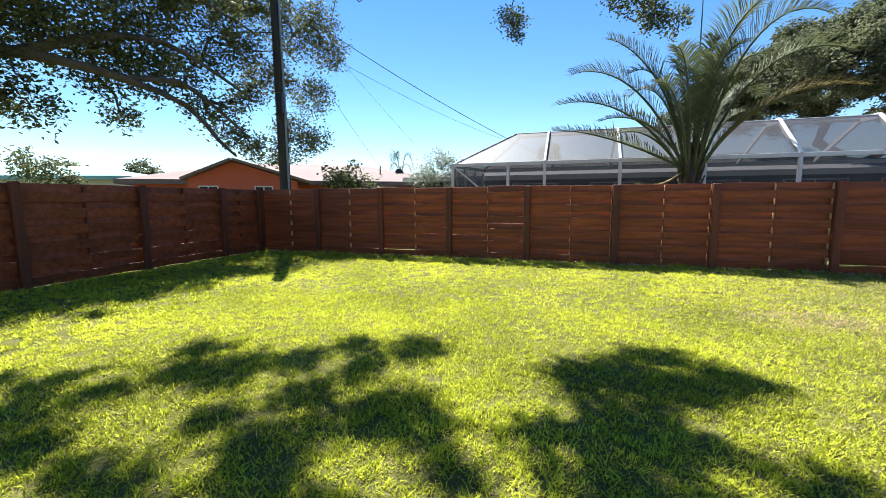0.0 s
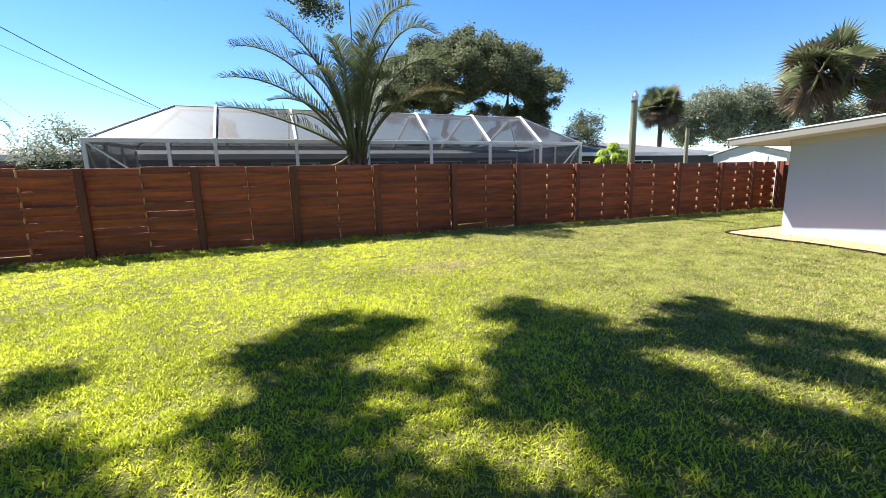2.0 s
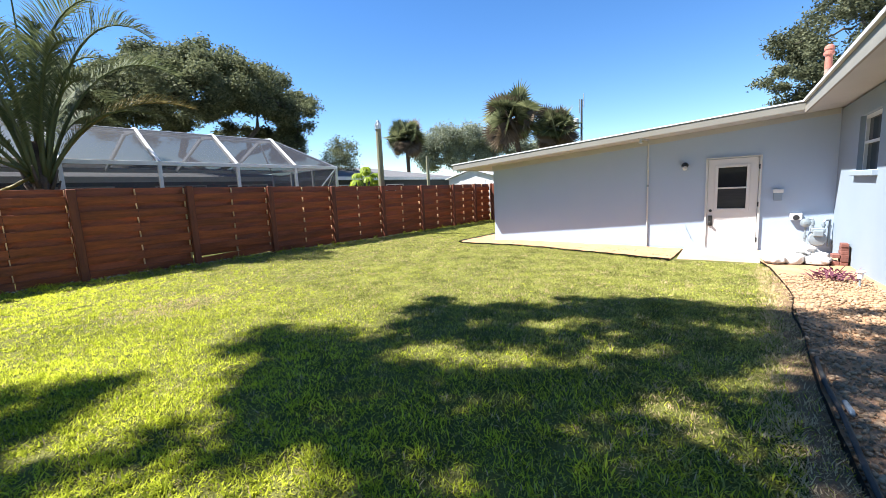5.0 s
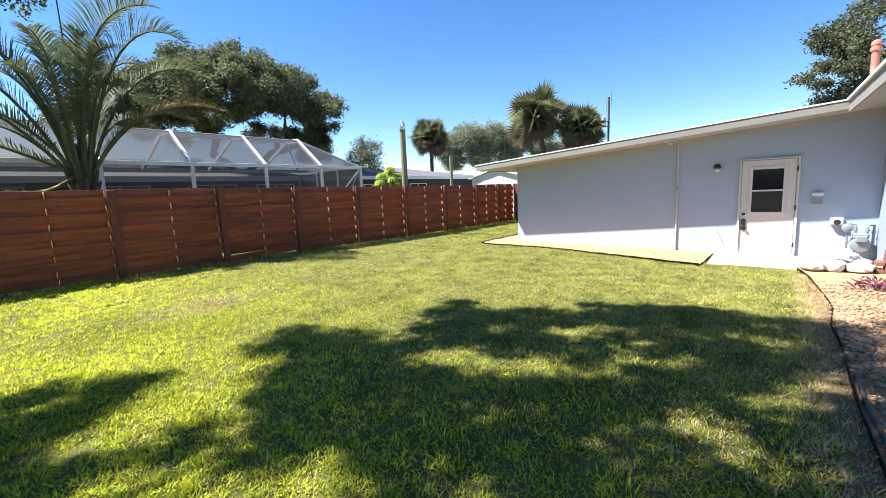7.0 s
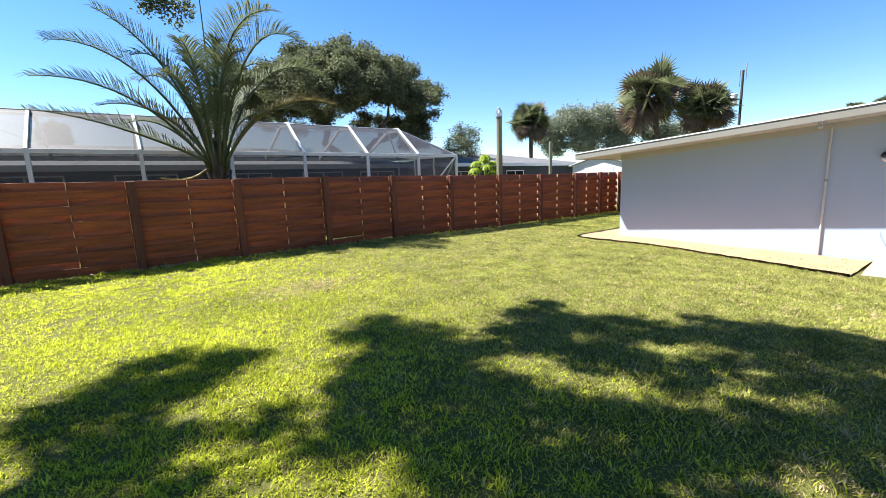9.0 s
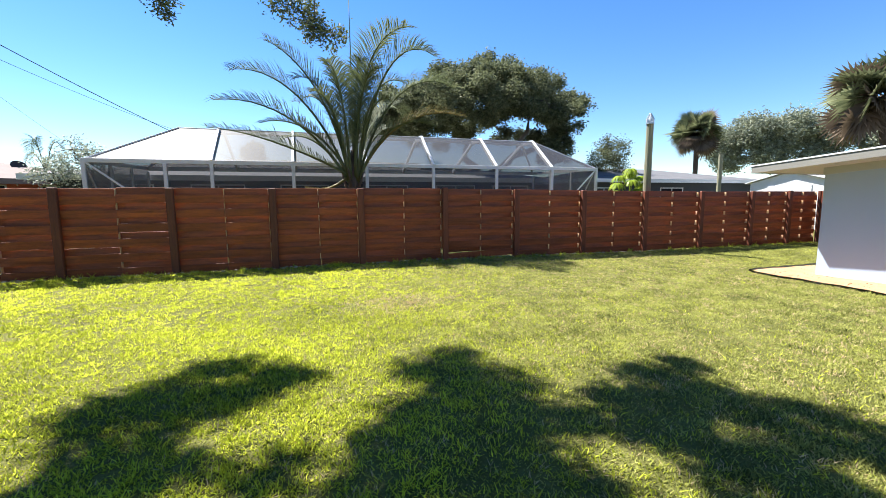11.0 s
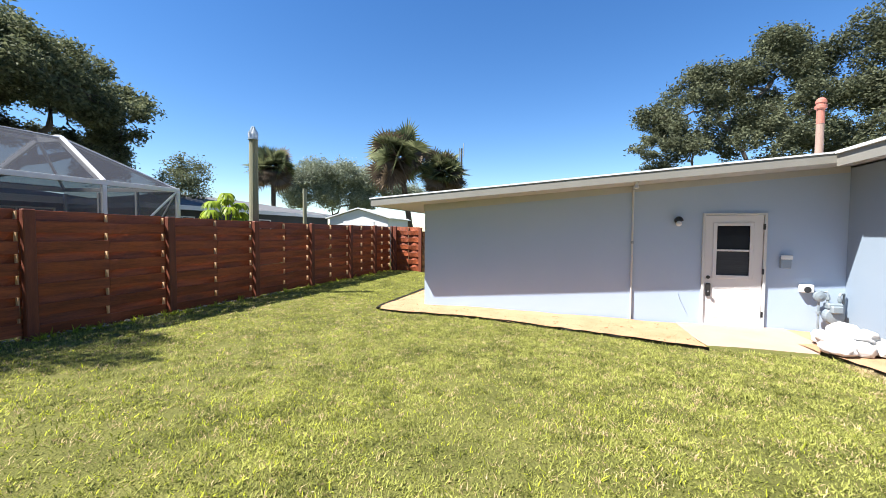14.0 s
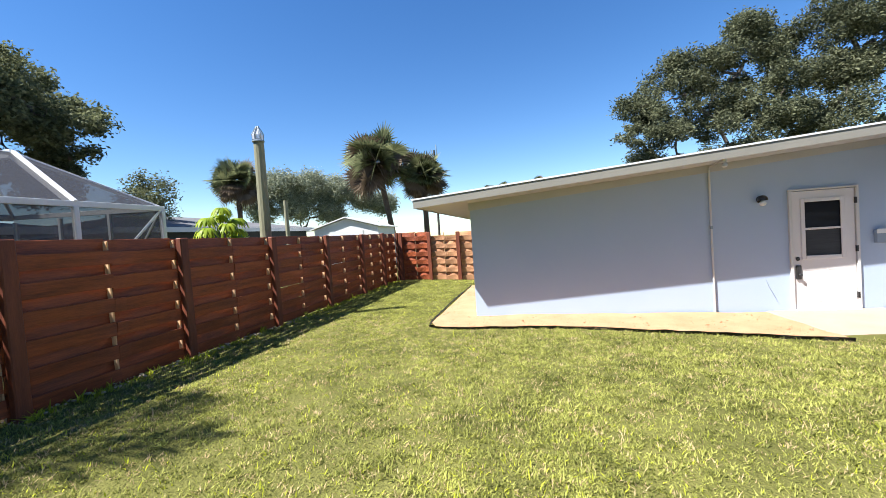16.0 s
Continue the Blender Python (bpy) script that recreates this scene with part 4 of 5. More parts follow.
def within(x, y, outline):
    c = False
    for (xa, ya), (xb, yb) in zip(outline, outline[1:] + outline[:1]):
        if (ya > y) != (yb > y) and x < (xb - xa) * (y - ya) / (yb - ya) + xa:
            c = not c
    return c


def sprays(outline, step, seed):
    """Spots on the ground within an outline, off the chinks, with a radius each."""
    g = random.Random(seed)
    xs, ys = [p[0] for p in outline], [p[1] for p in outline]
    spots = []
    for i in range(int((max(xs) - min(xs)) / step) + 2):
        for j in range(int((max(ys) - min(ys)) / step) + 2):
            x = min(xs) + step * (i + 0.5 * (j % 2)) + g.uniform(-0.11, 0.11)
            y = min(ys) + step * j + g.uniform(-0.11, 0.11)
            r = g.uniform(0.15, 0.29)
            if all(within(x + a, y + b, outline) for a, b in ((0.11, 0), (-0.11, 0), (0, 0.11), (0, -0.11))) and all(math.hypot(x - u, y - v) > 0.85 * w + 0.4 * r for u, v, w in CHINKS):
                spots.append((x, y, r))
    return spots


shade = sprays(FAR_WEST_LIMB, 0.62, 6) + sprays(WEST_LIMB, 0.51, 1) + sprays(MID_LIMB, 0.38, 2) + sprays(EAST_LIMB, 0.385, 3) + sprays(NEAR_LIMB, 0.48, 4)
over = []
for k, (gx, gy, r) in enumerate(shade):
    h = 6.2 + 1.6 * abs(math.sin(2.3 * k))
    over.append((gx - SX * h, gy + SY * h, h, r))
left = [(-8.3, 9.3, 3.4, 0.65), (-8.6, 8.3, 2.9, 0.5), (-9.4, 2.0, 4.6, 0.90), (-9.1, 2.6, 5.2, 1.00), (-9.2, 3.4, 4.3, 0.80), (-9.3, 2.3, 3.2, 0.45), (-9.6, 1.6, 3.5, 0.80), (-9.4, 4.0, 5.1, 0.90), (-9.3, 5.0, 6.0, 1.00), (-9.0, 4.5, 4.3, 0.65), (-9.2, 5.8, 4.9, 0.70),
        (-9.1, 6.0, 3.9, 0.55), (-9.1, 6.7, 3.3, 0.50), (-8.9, 6.8, 5.8, 0.90), (-9.1, 7.4, 4.4, 0.60), (-8.9, 7.5, 3.0, 0.50), (-9.2, 8.6, 5.4, 0.80), (-8.8, 9.0, 3.8, 0.60), (-8.9, 9.5, 6.9, 0.90),
        (-8.7, 10.2, 5.1, 0.75), (-8.5, 11.0, 6.8, 0.75), (-8.5, 10.4, 7.7, 0.70), (-9.1, 6.0, 6.8, 0.90), (-9.3, 3.2, 6.3, 1.00), (-9.2, 8.6, 7.8, 0.90), (-9.4, 4.0, 3.3, 0.35)]
hang = [(-6.4, 12.6, 9.8, 0.7), (-3.4, 13.0, 10.2, 0.7), (-0.2, 12.8, 9.8, 0.6), (-1.75, 11.4, 8.9, 0.4), (1.9, 11.2, 8.9, 0.4), (-1.75, 11.2, 7.1, 0.5), (-1.6, 10.9, 6.5, 0.22), (2.3, 10.9, 6.6, 0.45), (2.8, 10.8, 6.35, 0.42), (2.0, 11.1, 7.0, 0.5), (1.4, 10.9, 7.3, 0.5)]
# Unseen crown clumps, added only to keep sky light off the shaded lawn.
behind = [(-8.5 + 2.1 * (i % 5) + 0.6 * math.sin(3.1 * i), -5.2 + 2.0 * (i // 5) + 0.5 * math.cos(2.3 * i), 7.2 + 0.9 * math.sin(1.7 * i), 1.15) for i in range(15)]
behind += [(0.2 + 2.2 * (i % 4) + 0.5 * math.sin(2.1 * i), -3.2 - 2.1 * (i // 4) + 0.5 * math.cos(3.3 * i), 7.0 + 0.8 * math.sin(1.3 * i), 1.25) for i in range(12)]
main_oak = oak("live_oak", "large spreading live oak reaching over the lawn", (-11.4, -0.6, 0), 2.6, [(*c, 0.8, 2.4) for c in left] + [(x, y, z, r, 2.25, 1.0) for x, y, z, r in over] + [(*c, 0.45, 1.0) for c in behind], 0.12, 3300, OAKLEAF, 11, 0.5, fork=(-11.0, -0.1, 3.0), thick=0.013, last=[(*c, 0.8, 0.2) for c in hang])

for line, r1 in (([(-11.0, -0.1, 3.0), (-10.2, 1.2, 3.9), (-9.3, 2.2, 4.1), (-8.5, 3.5, 3.9), (-7.9, 4.4, 3.5), (-7.5, 4.8, 2.8), (-7.3, 5.1, 2.45)], 0.17),
                 ([(-9.3, 2.2, 4.1), (-8.9, 3.3, 4.7), (-8.7, 4.6, 5.0), (-8.5, 6.0, 4.6), (-8.4, 7.0, 4.2)], 0.11),
                 ([(-8.5, 3.5, 3.9), (-8.3, 4.6, 4.1), (-8.3, 5.6, 3.7), (-8.1, 6.4, 3.1)], 0.08),
                 ([(-10.2, 1.2, 3.9), (-9.6, 2.4, 5.2), (-9.0, 3.8, 6.0), (-8.8, 5.4, 6.4), (-8.6, 7.4, 6.2)], 0.13)):
    b0 = Vector((-11.4, -0.6, 0))
    part("limb", tube([Vector(p) - b0 for p in curve_through(line, 0.4)], list(np.linspace(r1, 0.025, len(curve_through(line, 0.4)))), 8), BARK, main_oak, "", True)

# layered pads of leaves over a broad dome, open below
pads = random.Random(8)
cap1 = [(17.3, 19.9, 5.0, 0.9), (17.4, 20.4, 4.2, 0.9), (16.2, 20.0, 4.9, 0.8), (5.6, 23.0, 5.6, 1.0)]
for f, many in ((0.0, 1), (0.34, 6), (0.63, 10), (0.88, 13), (1.0, 12)):
    for k in range(many):
        a = 2 * math.pi * (k + pads.uniform(-0.25, 0.25)) / many + f
        cap1.append((12.0 + 5.7 * f * math.cos(a), 21.5 + 4.2 * f * math.sin(a), 5.65 + 3.0 * math.sqrt(max(0.0, 1 - 0.95 * f * f)) + pads.uniform(-0.35, 0.35), pads.uniform(0.95, 1.4)))
oak("live_oak", "broad round-crowned live oak behind pool enclosure", (12.4, 21.8, 0), 2.6, cap1, 0.18, 2900, OAKFAR, 12, 0.45, flat=0.55, split=(5, 0.42, 0.72, 0.55), thick=0.045)
oak("small_tree", "small dense green tree beyond the enclosure", (20.2, 19.6, 0), 2.2, [(19.6, 19.3, 4.0, 0.9), (20.6, 19.2, 4.4, 0.9), (20.9, 19.7, 3.5, 0.8), (19.4, 19.9, 3.3, 0.7), (20.2, 19.8, 4.9, 0.6)], 0.14, 2000, OAKFAR, 13, 0.15)
cap2 = [(30.9, -5.0, 6.6, 1.2), (31.5, -6.0, 8.4, 1.9), (32.0, -7.8, 9.8, 2.1), (33.0, -9.8, 11.0, 2.3), (33.5, -12.2, 11.8, 2.4), (34.0, -14.6, 11.6, 2.4), (31.0, -6.6, 6.2, 1.7), (31.2, -8.6, 7.4, 1.8), (31.6, -11.0, 8.4, 2.0), (32.0, -13.4, 9.0, 2.1), (30.8, -9.6, 5.4, 1.6), (31.0, -12.2, 6.2, 1.8),
        (31.6, -15.2, 7.0, 2.0), (33.0, -17.2, 10.0, 2.4), (30.6, -5.0, 5.0, 1.1), (32.5, -16.8, 13.0, 2.0), (34.0, -19.5, 11.5, 2.6), (30.9, -7.2, 4.2, 1.3), (31.5, -14.5, 4.8, 1.6), (30.6, -5.6, 3.8, 1.2), (30.8, -8.8, 3.9, 1.4), (31.0, -10.8, 4.2, 1.5), (31.2, -12.8, 4.0, 1.5), (30.4, -4.0, 3.6, 1.0), (31.6, -16.6, 5.4, 1.8)]
oak("live_oak", "tall dark live oak rising behind blue house", (33.5, -12.0, 0), 3.4, cap2, 0.2, 1800, OAKDARK, 14, 0.6, flat=0.65, split=(7, 0.3, 0.56, 0.5), thick=0.045)
oak("broad_tree", "distant broad grey-green tree canopy", (51.0, 30.0, 0), 3.5, [(47.5, 34.0, 7.6, 2.2), (49.5, 31.5, 8.6, 2.4), (51.5, 28.8, 8.6, 2.4), (53.5, 26.0, 8.0, 2.2), (55.0, 23.2, 7.0, 2.0), (50.4, 30.2, 6.0, 2.0), (53.0, 27.0, 5.6, 2.0), (48.0, 33.0, 5.6, 1.6), (56.4, 21.0, 6.2, 1.8)], 0.3, 1500, FARTREE, 15, 0.4, flat=0.8)
oak("shrub_tree", "airy silvery flowering shrub tree", (-5.5, 14.3, 0), 1.2, [(-6.0, 14.2, 2.4, 0.75), (-5.2, 14.3, 2.7, 0.8), (-6.3, 14.5, 2.6, 0.6), (-4.7, 14.5, 2.3, 0.65), (-5.5, 14.4, 3.2, 0.5), (-4.9, 14.2, 3.0, 0.4)], 0.10, 1500, SILVER, 16, 0.07)
oak("shrub", "broad-leaved green shrub beside the pole", (-7.0, 9.4, 0), 0.8, [(-7.3, 9.4, 1.9, 0.55), (-6.8, 9.3, 2.0, 0.5), (-6.3, 9.4, 1.8, 0.45), (-7.6, 9.6, 2.2, 0.45), (-6.9, 9.5, 2.35, 0.4), (-5.9, 9.4, 1.7, 0.4)], 0.15, 1300, OAKLEAF, 17, 0.05)
oak("distant_tree", "distant round dark tree", (-38.0, 25.5, 0), 2.2, [(-38, 25.5, 4.1, 1.3), (-37.2, 26, 3.6, 1.1), (-38.8, 25.2, 3.5, 1.1)], 0.35, 500, OAKFAR, 18, 0.2)
oak("distant_tree", "distant low green tree", (-46.0, 24.0, 0), 2.0, [(-46, 24, 4.0, 1.6), (-44.5, 25.0, 3.6, 1.3), (-48, 23, 3.8, 1.5)], 0.4, 420, OAKFAR, 19, 0.2)
oak("shrub", "green shrub by teal-roofed house", (-21.5, 9.6, 0), 1.0, [(-21.6, 9.4, 2.6, 0.8), (-21.0, 9.9, 2.2, 0.6), (-22.3, 8.8, 3.0, 0.8)], 0.18, 900, OAKLEAF, 20, 0.07)


def umbrella_tree(base, seed):
    """A young umbrella tree: a few stems, each ending in a rosette of long drooping leaves."""
    g = np.random.default_rng(seed)
    t = root("shrub", "bright lime-green young umbrella tree with drooping leaves", "shrub", pose(*base))
    heads = [(0.0, 0.0, 2.45), (-0.32, 0.05, 2.2), (0.34, -0.05, 2.2), (-0.12, -0.2, 2.05), (0.18, 0.2, 2.3), (-0.5, -0.1, 1.95), (0.52, 0.1, 1.95), (0.05, -0.25, 1.75), (-0.3, 0.2, 1.7), (0.35, -0.2, 1.7)]
    for hx, hy, hz in heads:
        hx, hy = hx * 1.25, hy * 1.25
        part("stem", tube([(0, 0, 0), (hx * 0.3, hy * 0.3, hz * 0.6), (hx, hy, hz)], [0.03, 0.022, 0.012], 6), LIME, t)
        V, F = [], []
        for i in range(44):
            az = 2 * math.pi * i / 44 * 3 + g.uniform(-0.2, 0.2)
            out = np.array((math.cos(az), math.sin(az), 0))
            side = np.array((-math.sin(az), math.cos(az), 0)) * 0.032
            L = g.uniform(0.26, 0.42)
            up = g.uniform(0.0, 0.5)
            o = len(V)
            for k, w in enumerate((0.25, 1.0, 1.0, 0.15)):
                u = k / 3
                p = np.array((hx, hy, hz)) + out * L * (u - 0.28 * u * u) + np.array((0, 0, L * (up * u - (0.6 + up) * u * u)))
                V += [p - side * w, p + side * w]
            F += [(o + 2 * k, o + 2 * k + 1, o + 2 * k + 3, o + 2 * k + 2) for k in range(3)]
        raw_mesh("leaves", V, F, LIME, t)
    return t


umbrella_tree((12.5, 9.0, 0), 21)


def feather_palm(name, label, base, fronds, seed, bole=1.9):
    """A date palm: fibrous bole, arching fronds, each a rachis with two rows of leaflets."""
    rng = np.random.default_rng(seed)
    t = root(name, label, "palm", pose(*base))
    part("trunk", tube([(0, 0, -0.2), (0.02, 0, bole * 0.5), (0, 0, bole * 0.85), (0, 0, bole + 0.3), (0, 0, bole + 0.8)], [0.17, 0.15, 0.16, 0.12, 0.04], 12), PALMBARK, t, "", True)
    for tip, cx, cz, dry in fronds:
        end = np.array(tip, float)
        out = end[:2] / (np.linalg.norm(end[:2]) + 0.01)
        start = np.array((0.13 * out[0], 0.13 * out[1], bole + 0.12 * rng.uniform(-1, 1)))
        ctrl = np.array((start[0] + (end[0] - start[0]) * cx, start[1] + (end[1] - start[1]) * cx, start[2] + (end[2] - start[2]) * cz))
        us = np.linspace(0, 1, 15)
        line = [(1 - u) ** 2 * start + 2 * u * (1 - u) * ctrl + u * u * end - np.array((0, 0, 0.16 * u ** 6)) for u in us]
        fr = part("frond", tube(line, list(np.linspace(0.045, 0.008, 15)), 5), PALMDRY if dry else PALMLEAF, t, "yellowing frond" if dry else "", True)
        L = sum(np.linalg.norm(b - a) for a, b in zip(line, line[1:]))
        n = int(L * 27)
        V, F = [], []
        side_axis = np.cross(end - start, (0, 0, 1.0))
        if np.linalg.norm(side_axis) < 0.3:
            side_axis = np.array((1.0, 0.3, 0))
        side_axis /= np.linalg.norm(side_axis)
        for i in range(n):
            u = 0.16 + 0.84 * (i + 0.5) / n
            k = min(int(u * 14), 13)
            p = line[k] + (line[k + 1] - line[k]) * (u * 14 - k)
            d = line[k + 1] - line[k]
            d /= np.linalg.norm(d)
            s0 = side_axis - d * side_axis.dot(d)
            s0 /= np.linalg.norm(s0)
            up = np.cross(s0, d)
            ll = 0.2 * L * min(1.0, 0.4 + 2.0 * (u - 0.16)) * (1.0 - 0.62 * max(0, (u - 0.6) / 0.4)) * rng.uniform(0.85, 1.1)
            for s in (1, -1):
                dirn = s * s0 * 0.62 + d * 0.55 + up * 0.32 + rng.normal(size=3) * 0.07
                dirn /= np.linalg.norm(dirn)
                w = np.cross(dirn, up)
                w = w / np.linalg.norm(w) * 0.0095
                q1 = p + dirn * ll * 0.55
                q2 = p + dirn * ll - np.array((0, 0, 0.2 * ll))
                o = len(V)
                V += [p - w * 0.7, p + w * 0.7, q1 + w, q1 - w, q2 + w * 0.15, q2 - w * 0.15]
                F += [(o, o + 1, o + 2, o + 3), (o + 3, o + 2, o + 4, o + 5)]
        raw_mesh("blade", V, F, PALMDRY if dry else PALMLEAF, fr)
    return t


# each frond: where its tip hangs, how soon it bends outwards, how high it rises on the way, and whether it yellows
FRONDS = [((-3.4, -1.2, 3.3), 0.40, 0.62, 0), ((-3.3, -0.8, 4.0), 0.37, 1.02, 0), ((-3.0, 0.0, 4.95), 0.36, 0.98, 0), ((-2.1, -0.3, 5.65), 0.22, 0.72, 0),
          ((1.25, -1.6, 5.85), 0.05, 0.98, 0), ((2.15, -1.1, 5.4), 0.32, 1.22, 0), ((2.95, -0.3, 4.85), 0.33, 1.16, 0), ((3.1, -0.6, 4.0), 0.32, 1.05, 1),
          ((0.25, -0.5, 5.3), 0.1, 0.9, 0), ((-0.5, 0.7, 5.2), 0.15, 0.9, 0), ((0.8, 1.4, 5.4), 0.2, 1.0, 0), ((-1.4, 1.6, 4.6), 0.3, 1.1, 0), ((2.0, 1.8, 4.4), 0.3, 1.15, 0),
          ((-1.1, -1.0, 4.3), 0.25, 1.0, 0), ((1.0, -0.9, 4.2), 0.3, 1.1, 0), ((1.7, 0.6, 3.6), 0.35, 1.2, 0), ((0.6, -1.3, 4.9), 0.2, 1.0, 0), ((-0.7, -1.2, 5.0), 0.2, 0.95, 0), ((1.5, -0.2, 4.9), 0.2, 1.05, 0), ((-1.5, 0.6, 5.0), 0.25, 1.0, 0), ((-2.3, -0.9, 3.5), 0.35, 1.1, 0), ((2.2, -0.9, 3.6), 0.35, 1.2, 0), ((-1.9, 0.5, 3.3), 0.4, 1.1, 0), ((-1.3, -0.3, 1.95), 0.7, 4.0, 1)]
date_palm = feather_palm("date_palm", "large feathery date palm behind the fence", (3.15, 9.4, 0), FRONDS, 31, 2.05)
for k in range(10):
    a = 2.4 * k
    z0 = 1.5 + 0.05 * k
    part("frond_stub", tube([(0.13 * math.cos(a), 0.13 * math.sin(a), z0), (0.24 * math.cos(a), 0.24 * math.sin(a), z0 + 0.22), (0.33 * math.cos(a), 0.33 * math.sin(a), z0 + 0.5 + 0.1 * math.sin(5 * k))], [0.05, 0.034, 0.018], 6), PALMBARK, date_palm, "brown cut frond stub" if k == 0 else "", True)
part("spear_leaf", tube([(0.03, 0, 2.4), (0.04, 0, 4.6), (0.03, 0.0, 7.2)], [0.035, 0.022, 0.006], 6), PALMLEAF, date_palm, "unopened upright spear leaf", True)
feather_palm("coconut_palm", "tiny distant feathery palm", (-19.0, 41.0, 0), [((1.5 * math.cos(a), 1.5 * math.sin(a), 4.6 + 0.5 * math.sin(3 * a)), 0.5, 6.0, 0) for a in (0.3, 1.0, 1.9, 2.6, 3.4, 4.3, 5.2, 5.9)], 32, 4.4)


def sabal(name, label, base, height, r, seed, dry=0.25, lean=(0, 0)):
    """A cabbage palm: slim trunk and a ball of stiff fan leaves, the lower ones hanging and dry."""
    rng = np.random.default_rng(seed)
    t = root(name, label, "palm", pose(*base))
    top = np.array((lean[0], lean[1], height))
    part("trunk", tube([(0, 0, -0.2), tuple(top * 0.5 + np.array((0, 0, 0))), tuple(top)], [0.24, 0.2, 0.22], 10), PALMBARK, t, "", True)
    sets = {0: ([], []), 1: ([], [])}
    for i in range(85):
        el = math.asin(rng.uniform(-0.85, 1.0))
        az = rng.uniform(0, 2 * math.pi)
        d = np.array((math.cos(az) * math.cos(el), math.sin(az) * math.cos(el), math.sin(el)))
        c = top + d * r * rng.uniform(0.06, 0.58)
        s = np.cross(d, (0, 0, 1.0) if abs(d[2]) < 0.9 else (1.0, 0, 0))
        s /= np.linalg.norm(s)
        roll = rng.uniform(-1.3, 1.3)
        s = s * math.cos(roll) + np.cross(d, s) * math.sin(roll)
        V, F = sets[1 if (el < -0.45 or rng.uniform() < dry * 0.4) else 0]
        for k in range(17):
            a = (k - 8) / 8 * 1.5
            e = d * math.cos(a) + s * math.sin(a)
            q = c + e * r * rng.uniform(0.42, 0.56) - np.array((0, 0, 0.08 * r * (1 - abs(d[2]) * 0.5)))
            m = c + e * r * 0.26 - np.array((0, 0, 0.02 * r))
            w = (s * math.cos(a) - d * math.sin(a)) * r * 0.03
            o = len(V)
            V += [c, m + w, q, m - w]
            F += [(o, o + 1, o + 2, o + 3)]
    raw_mesh("crown", sets[0][0], sets[0][1], SABAL, t)
    raw_mesh("dead_fronds", sets[1][0], sets[1][1], SABALDRY, t, "brown dead fronds")
    return t


sabal("cabbage_palm", "cabbage palm with round fan-leaved head", (35.5, 26.5, 0), 7.3, 2.6, 41, 0.1)
sabal("cabbage_palm", "large shaggy cabbage palm with brown dead fronds", (33.3, 11.6, 0), 7.0, 3.0, 42, 0.7, (-0.8, 0.9))
sabal("cabbage_palm", "cabbage palm beside a larger one", (34.4, 9.6, 0), 6.1, 2.4, 43, 0.25)
sabal("cabbage_palm", "distant cabbage palm top above enclosure", (-2.0, 33.0, 0), 5.0, 1.3, 44, 0.2)

for x, y, z, r in ((80, 9.0, 9.7, 1.4), (80, 6.2, 9.9, 1.5), (80, 0.0, 10.3, 1.7)):
    sabal("cabbage_palm", "far palm top showing above house roof", (x, y, 0), z - 0.5 * r, r, int(x + 3 * y), 0.1)

# ---- small things by the house ----
rng = np.random.default_rng(5)


def strip(name, pts, height, label, r=0.012):
    bm = bmesh.new()
    prev = None
    for x, y in pts:
        z = ground_z(x, y)
        a, b = bm.verts.new((x, y, z - 0.05)), bm.verts.new((x, y, z + height + rng.uniform(-0.008, 0.008)))
        if prev:
            bm.faces.new((prev[0], a, b, prev[1]))
        prev = (a, b)
    bmesh.ops.solidify(bm, geom=bm.faces[:], thickness=r)
    ob = part(name, bm, RUBBER, None, label, True)
    return tagged(ob, "", "edging")


strip("lawn_edging", curve_through([(16.6, 3.77), (14, 3.82), (11.4, 3.78), (11.06, 3.64), (10.91, 3.3), (10.86, 1.4), (10.6, 0.2), (10.28, -1.06), (10.04, -2.0)]), 0.05, "black plastic lawn edging along sand strip")
strip("lawn_edging", curve_through([(10.35, -3.43), (9.9, -3.5), (9.35, -3.56), (8.2, -3.62), (7.0, -3.66), (6.2, -3.6), (5.4, -3.62), (4.45, -3.6), (3.6, -3.62), (1.0, -3.75)]), 0.055, "black edging strip between lawn and gravel")
hose_pts = [(x, y, ground_z(x, y) + 0.045) for x, y in curve_through([(4.75, -3.64), (4.3, -3.635), (3.8, -3.66), (3.2, -3.67), (2.4, -3.72), (1.4, -3.82)], 0.12)]
tagged(part("soaker_hose", tube(hose_pts, 0.014, 8), RUBBER, None, "black hose lying beside edging", True), "", "hose")


tagged(part("hose_coupling", tube([(4.02, -3.69, ground_z(4.02, -3.69) + 0.05), (3.9, -3.7, ground_z(3.9, -3.7) + 0.05), (3.86, -3.7, ground_z(3.86, -3.7) + 0.05)], [0.013, 0.016, 0.011], 10), GREYMETAL, None, "grey plastic hose coupling on pebbles", True), "", "hose coupling")


def sandbag(x, y, z, rz, sx, sy, sz, seed):
    bm = bmesh.new()
    bmesh.ops.create_icosphere(bm, subdivisions=3, radius=1)
    for v in bm.verts:
        n = 0.22 * noise.noise(v.co * 2.4 + Vector((seed, 0, 0))) + 0.2 * noise.noise(v.co * 4.5 + Vector((0, seed, 0)))
        c = v.co.copy()
        c.x = math.copysign(abs(c.x) ** 0.7, c.x)
        c.y = math.copysign(abs(c.y) ** 0.7, c.y)
        v.co = Vector((c.x * sx, c.y * sy, (max(c.z, -0.75)) * sz)) * (1 + n)
    ob = part("sandbag", bm, BAG, None, "crumpled white sandbag below gas meter", True)
    ob.matrix_basis = pose(x, y, z + sz * 0.7, 0, 0, rz)
    return tagged(ob, "", "sandbag", "sandbags by the wall")


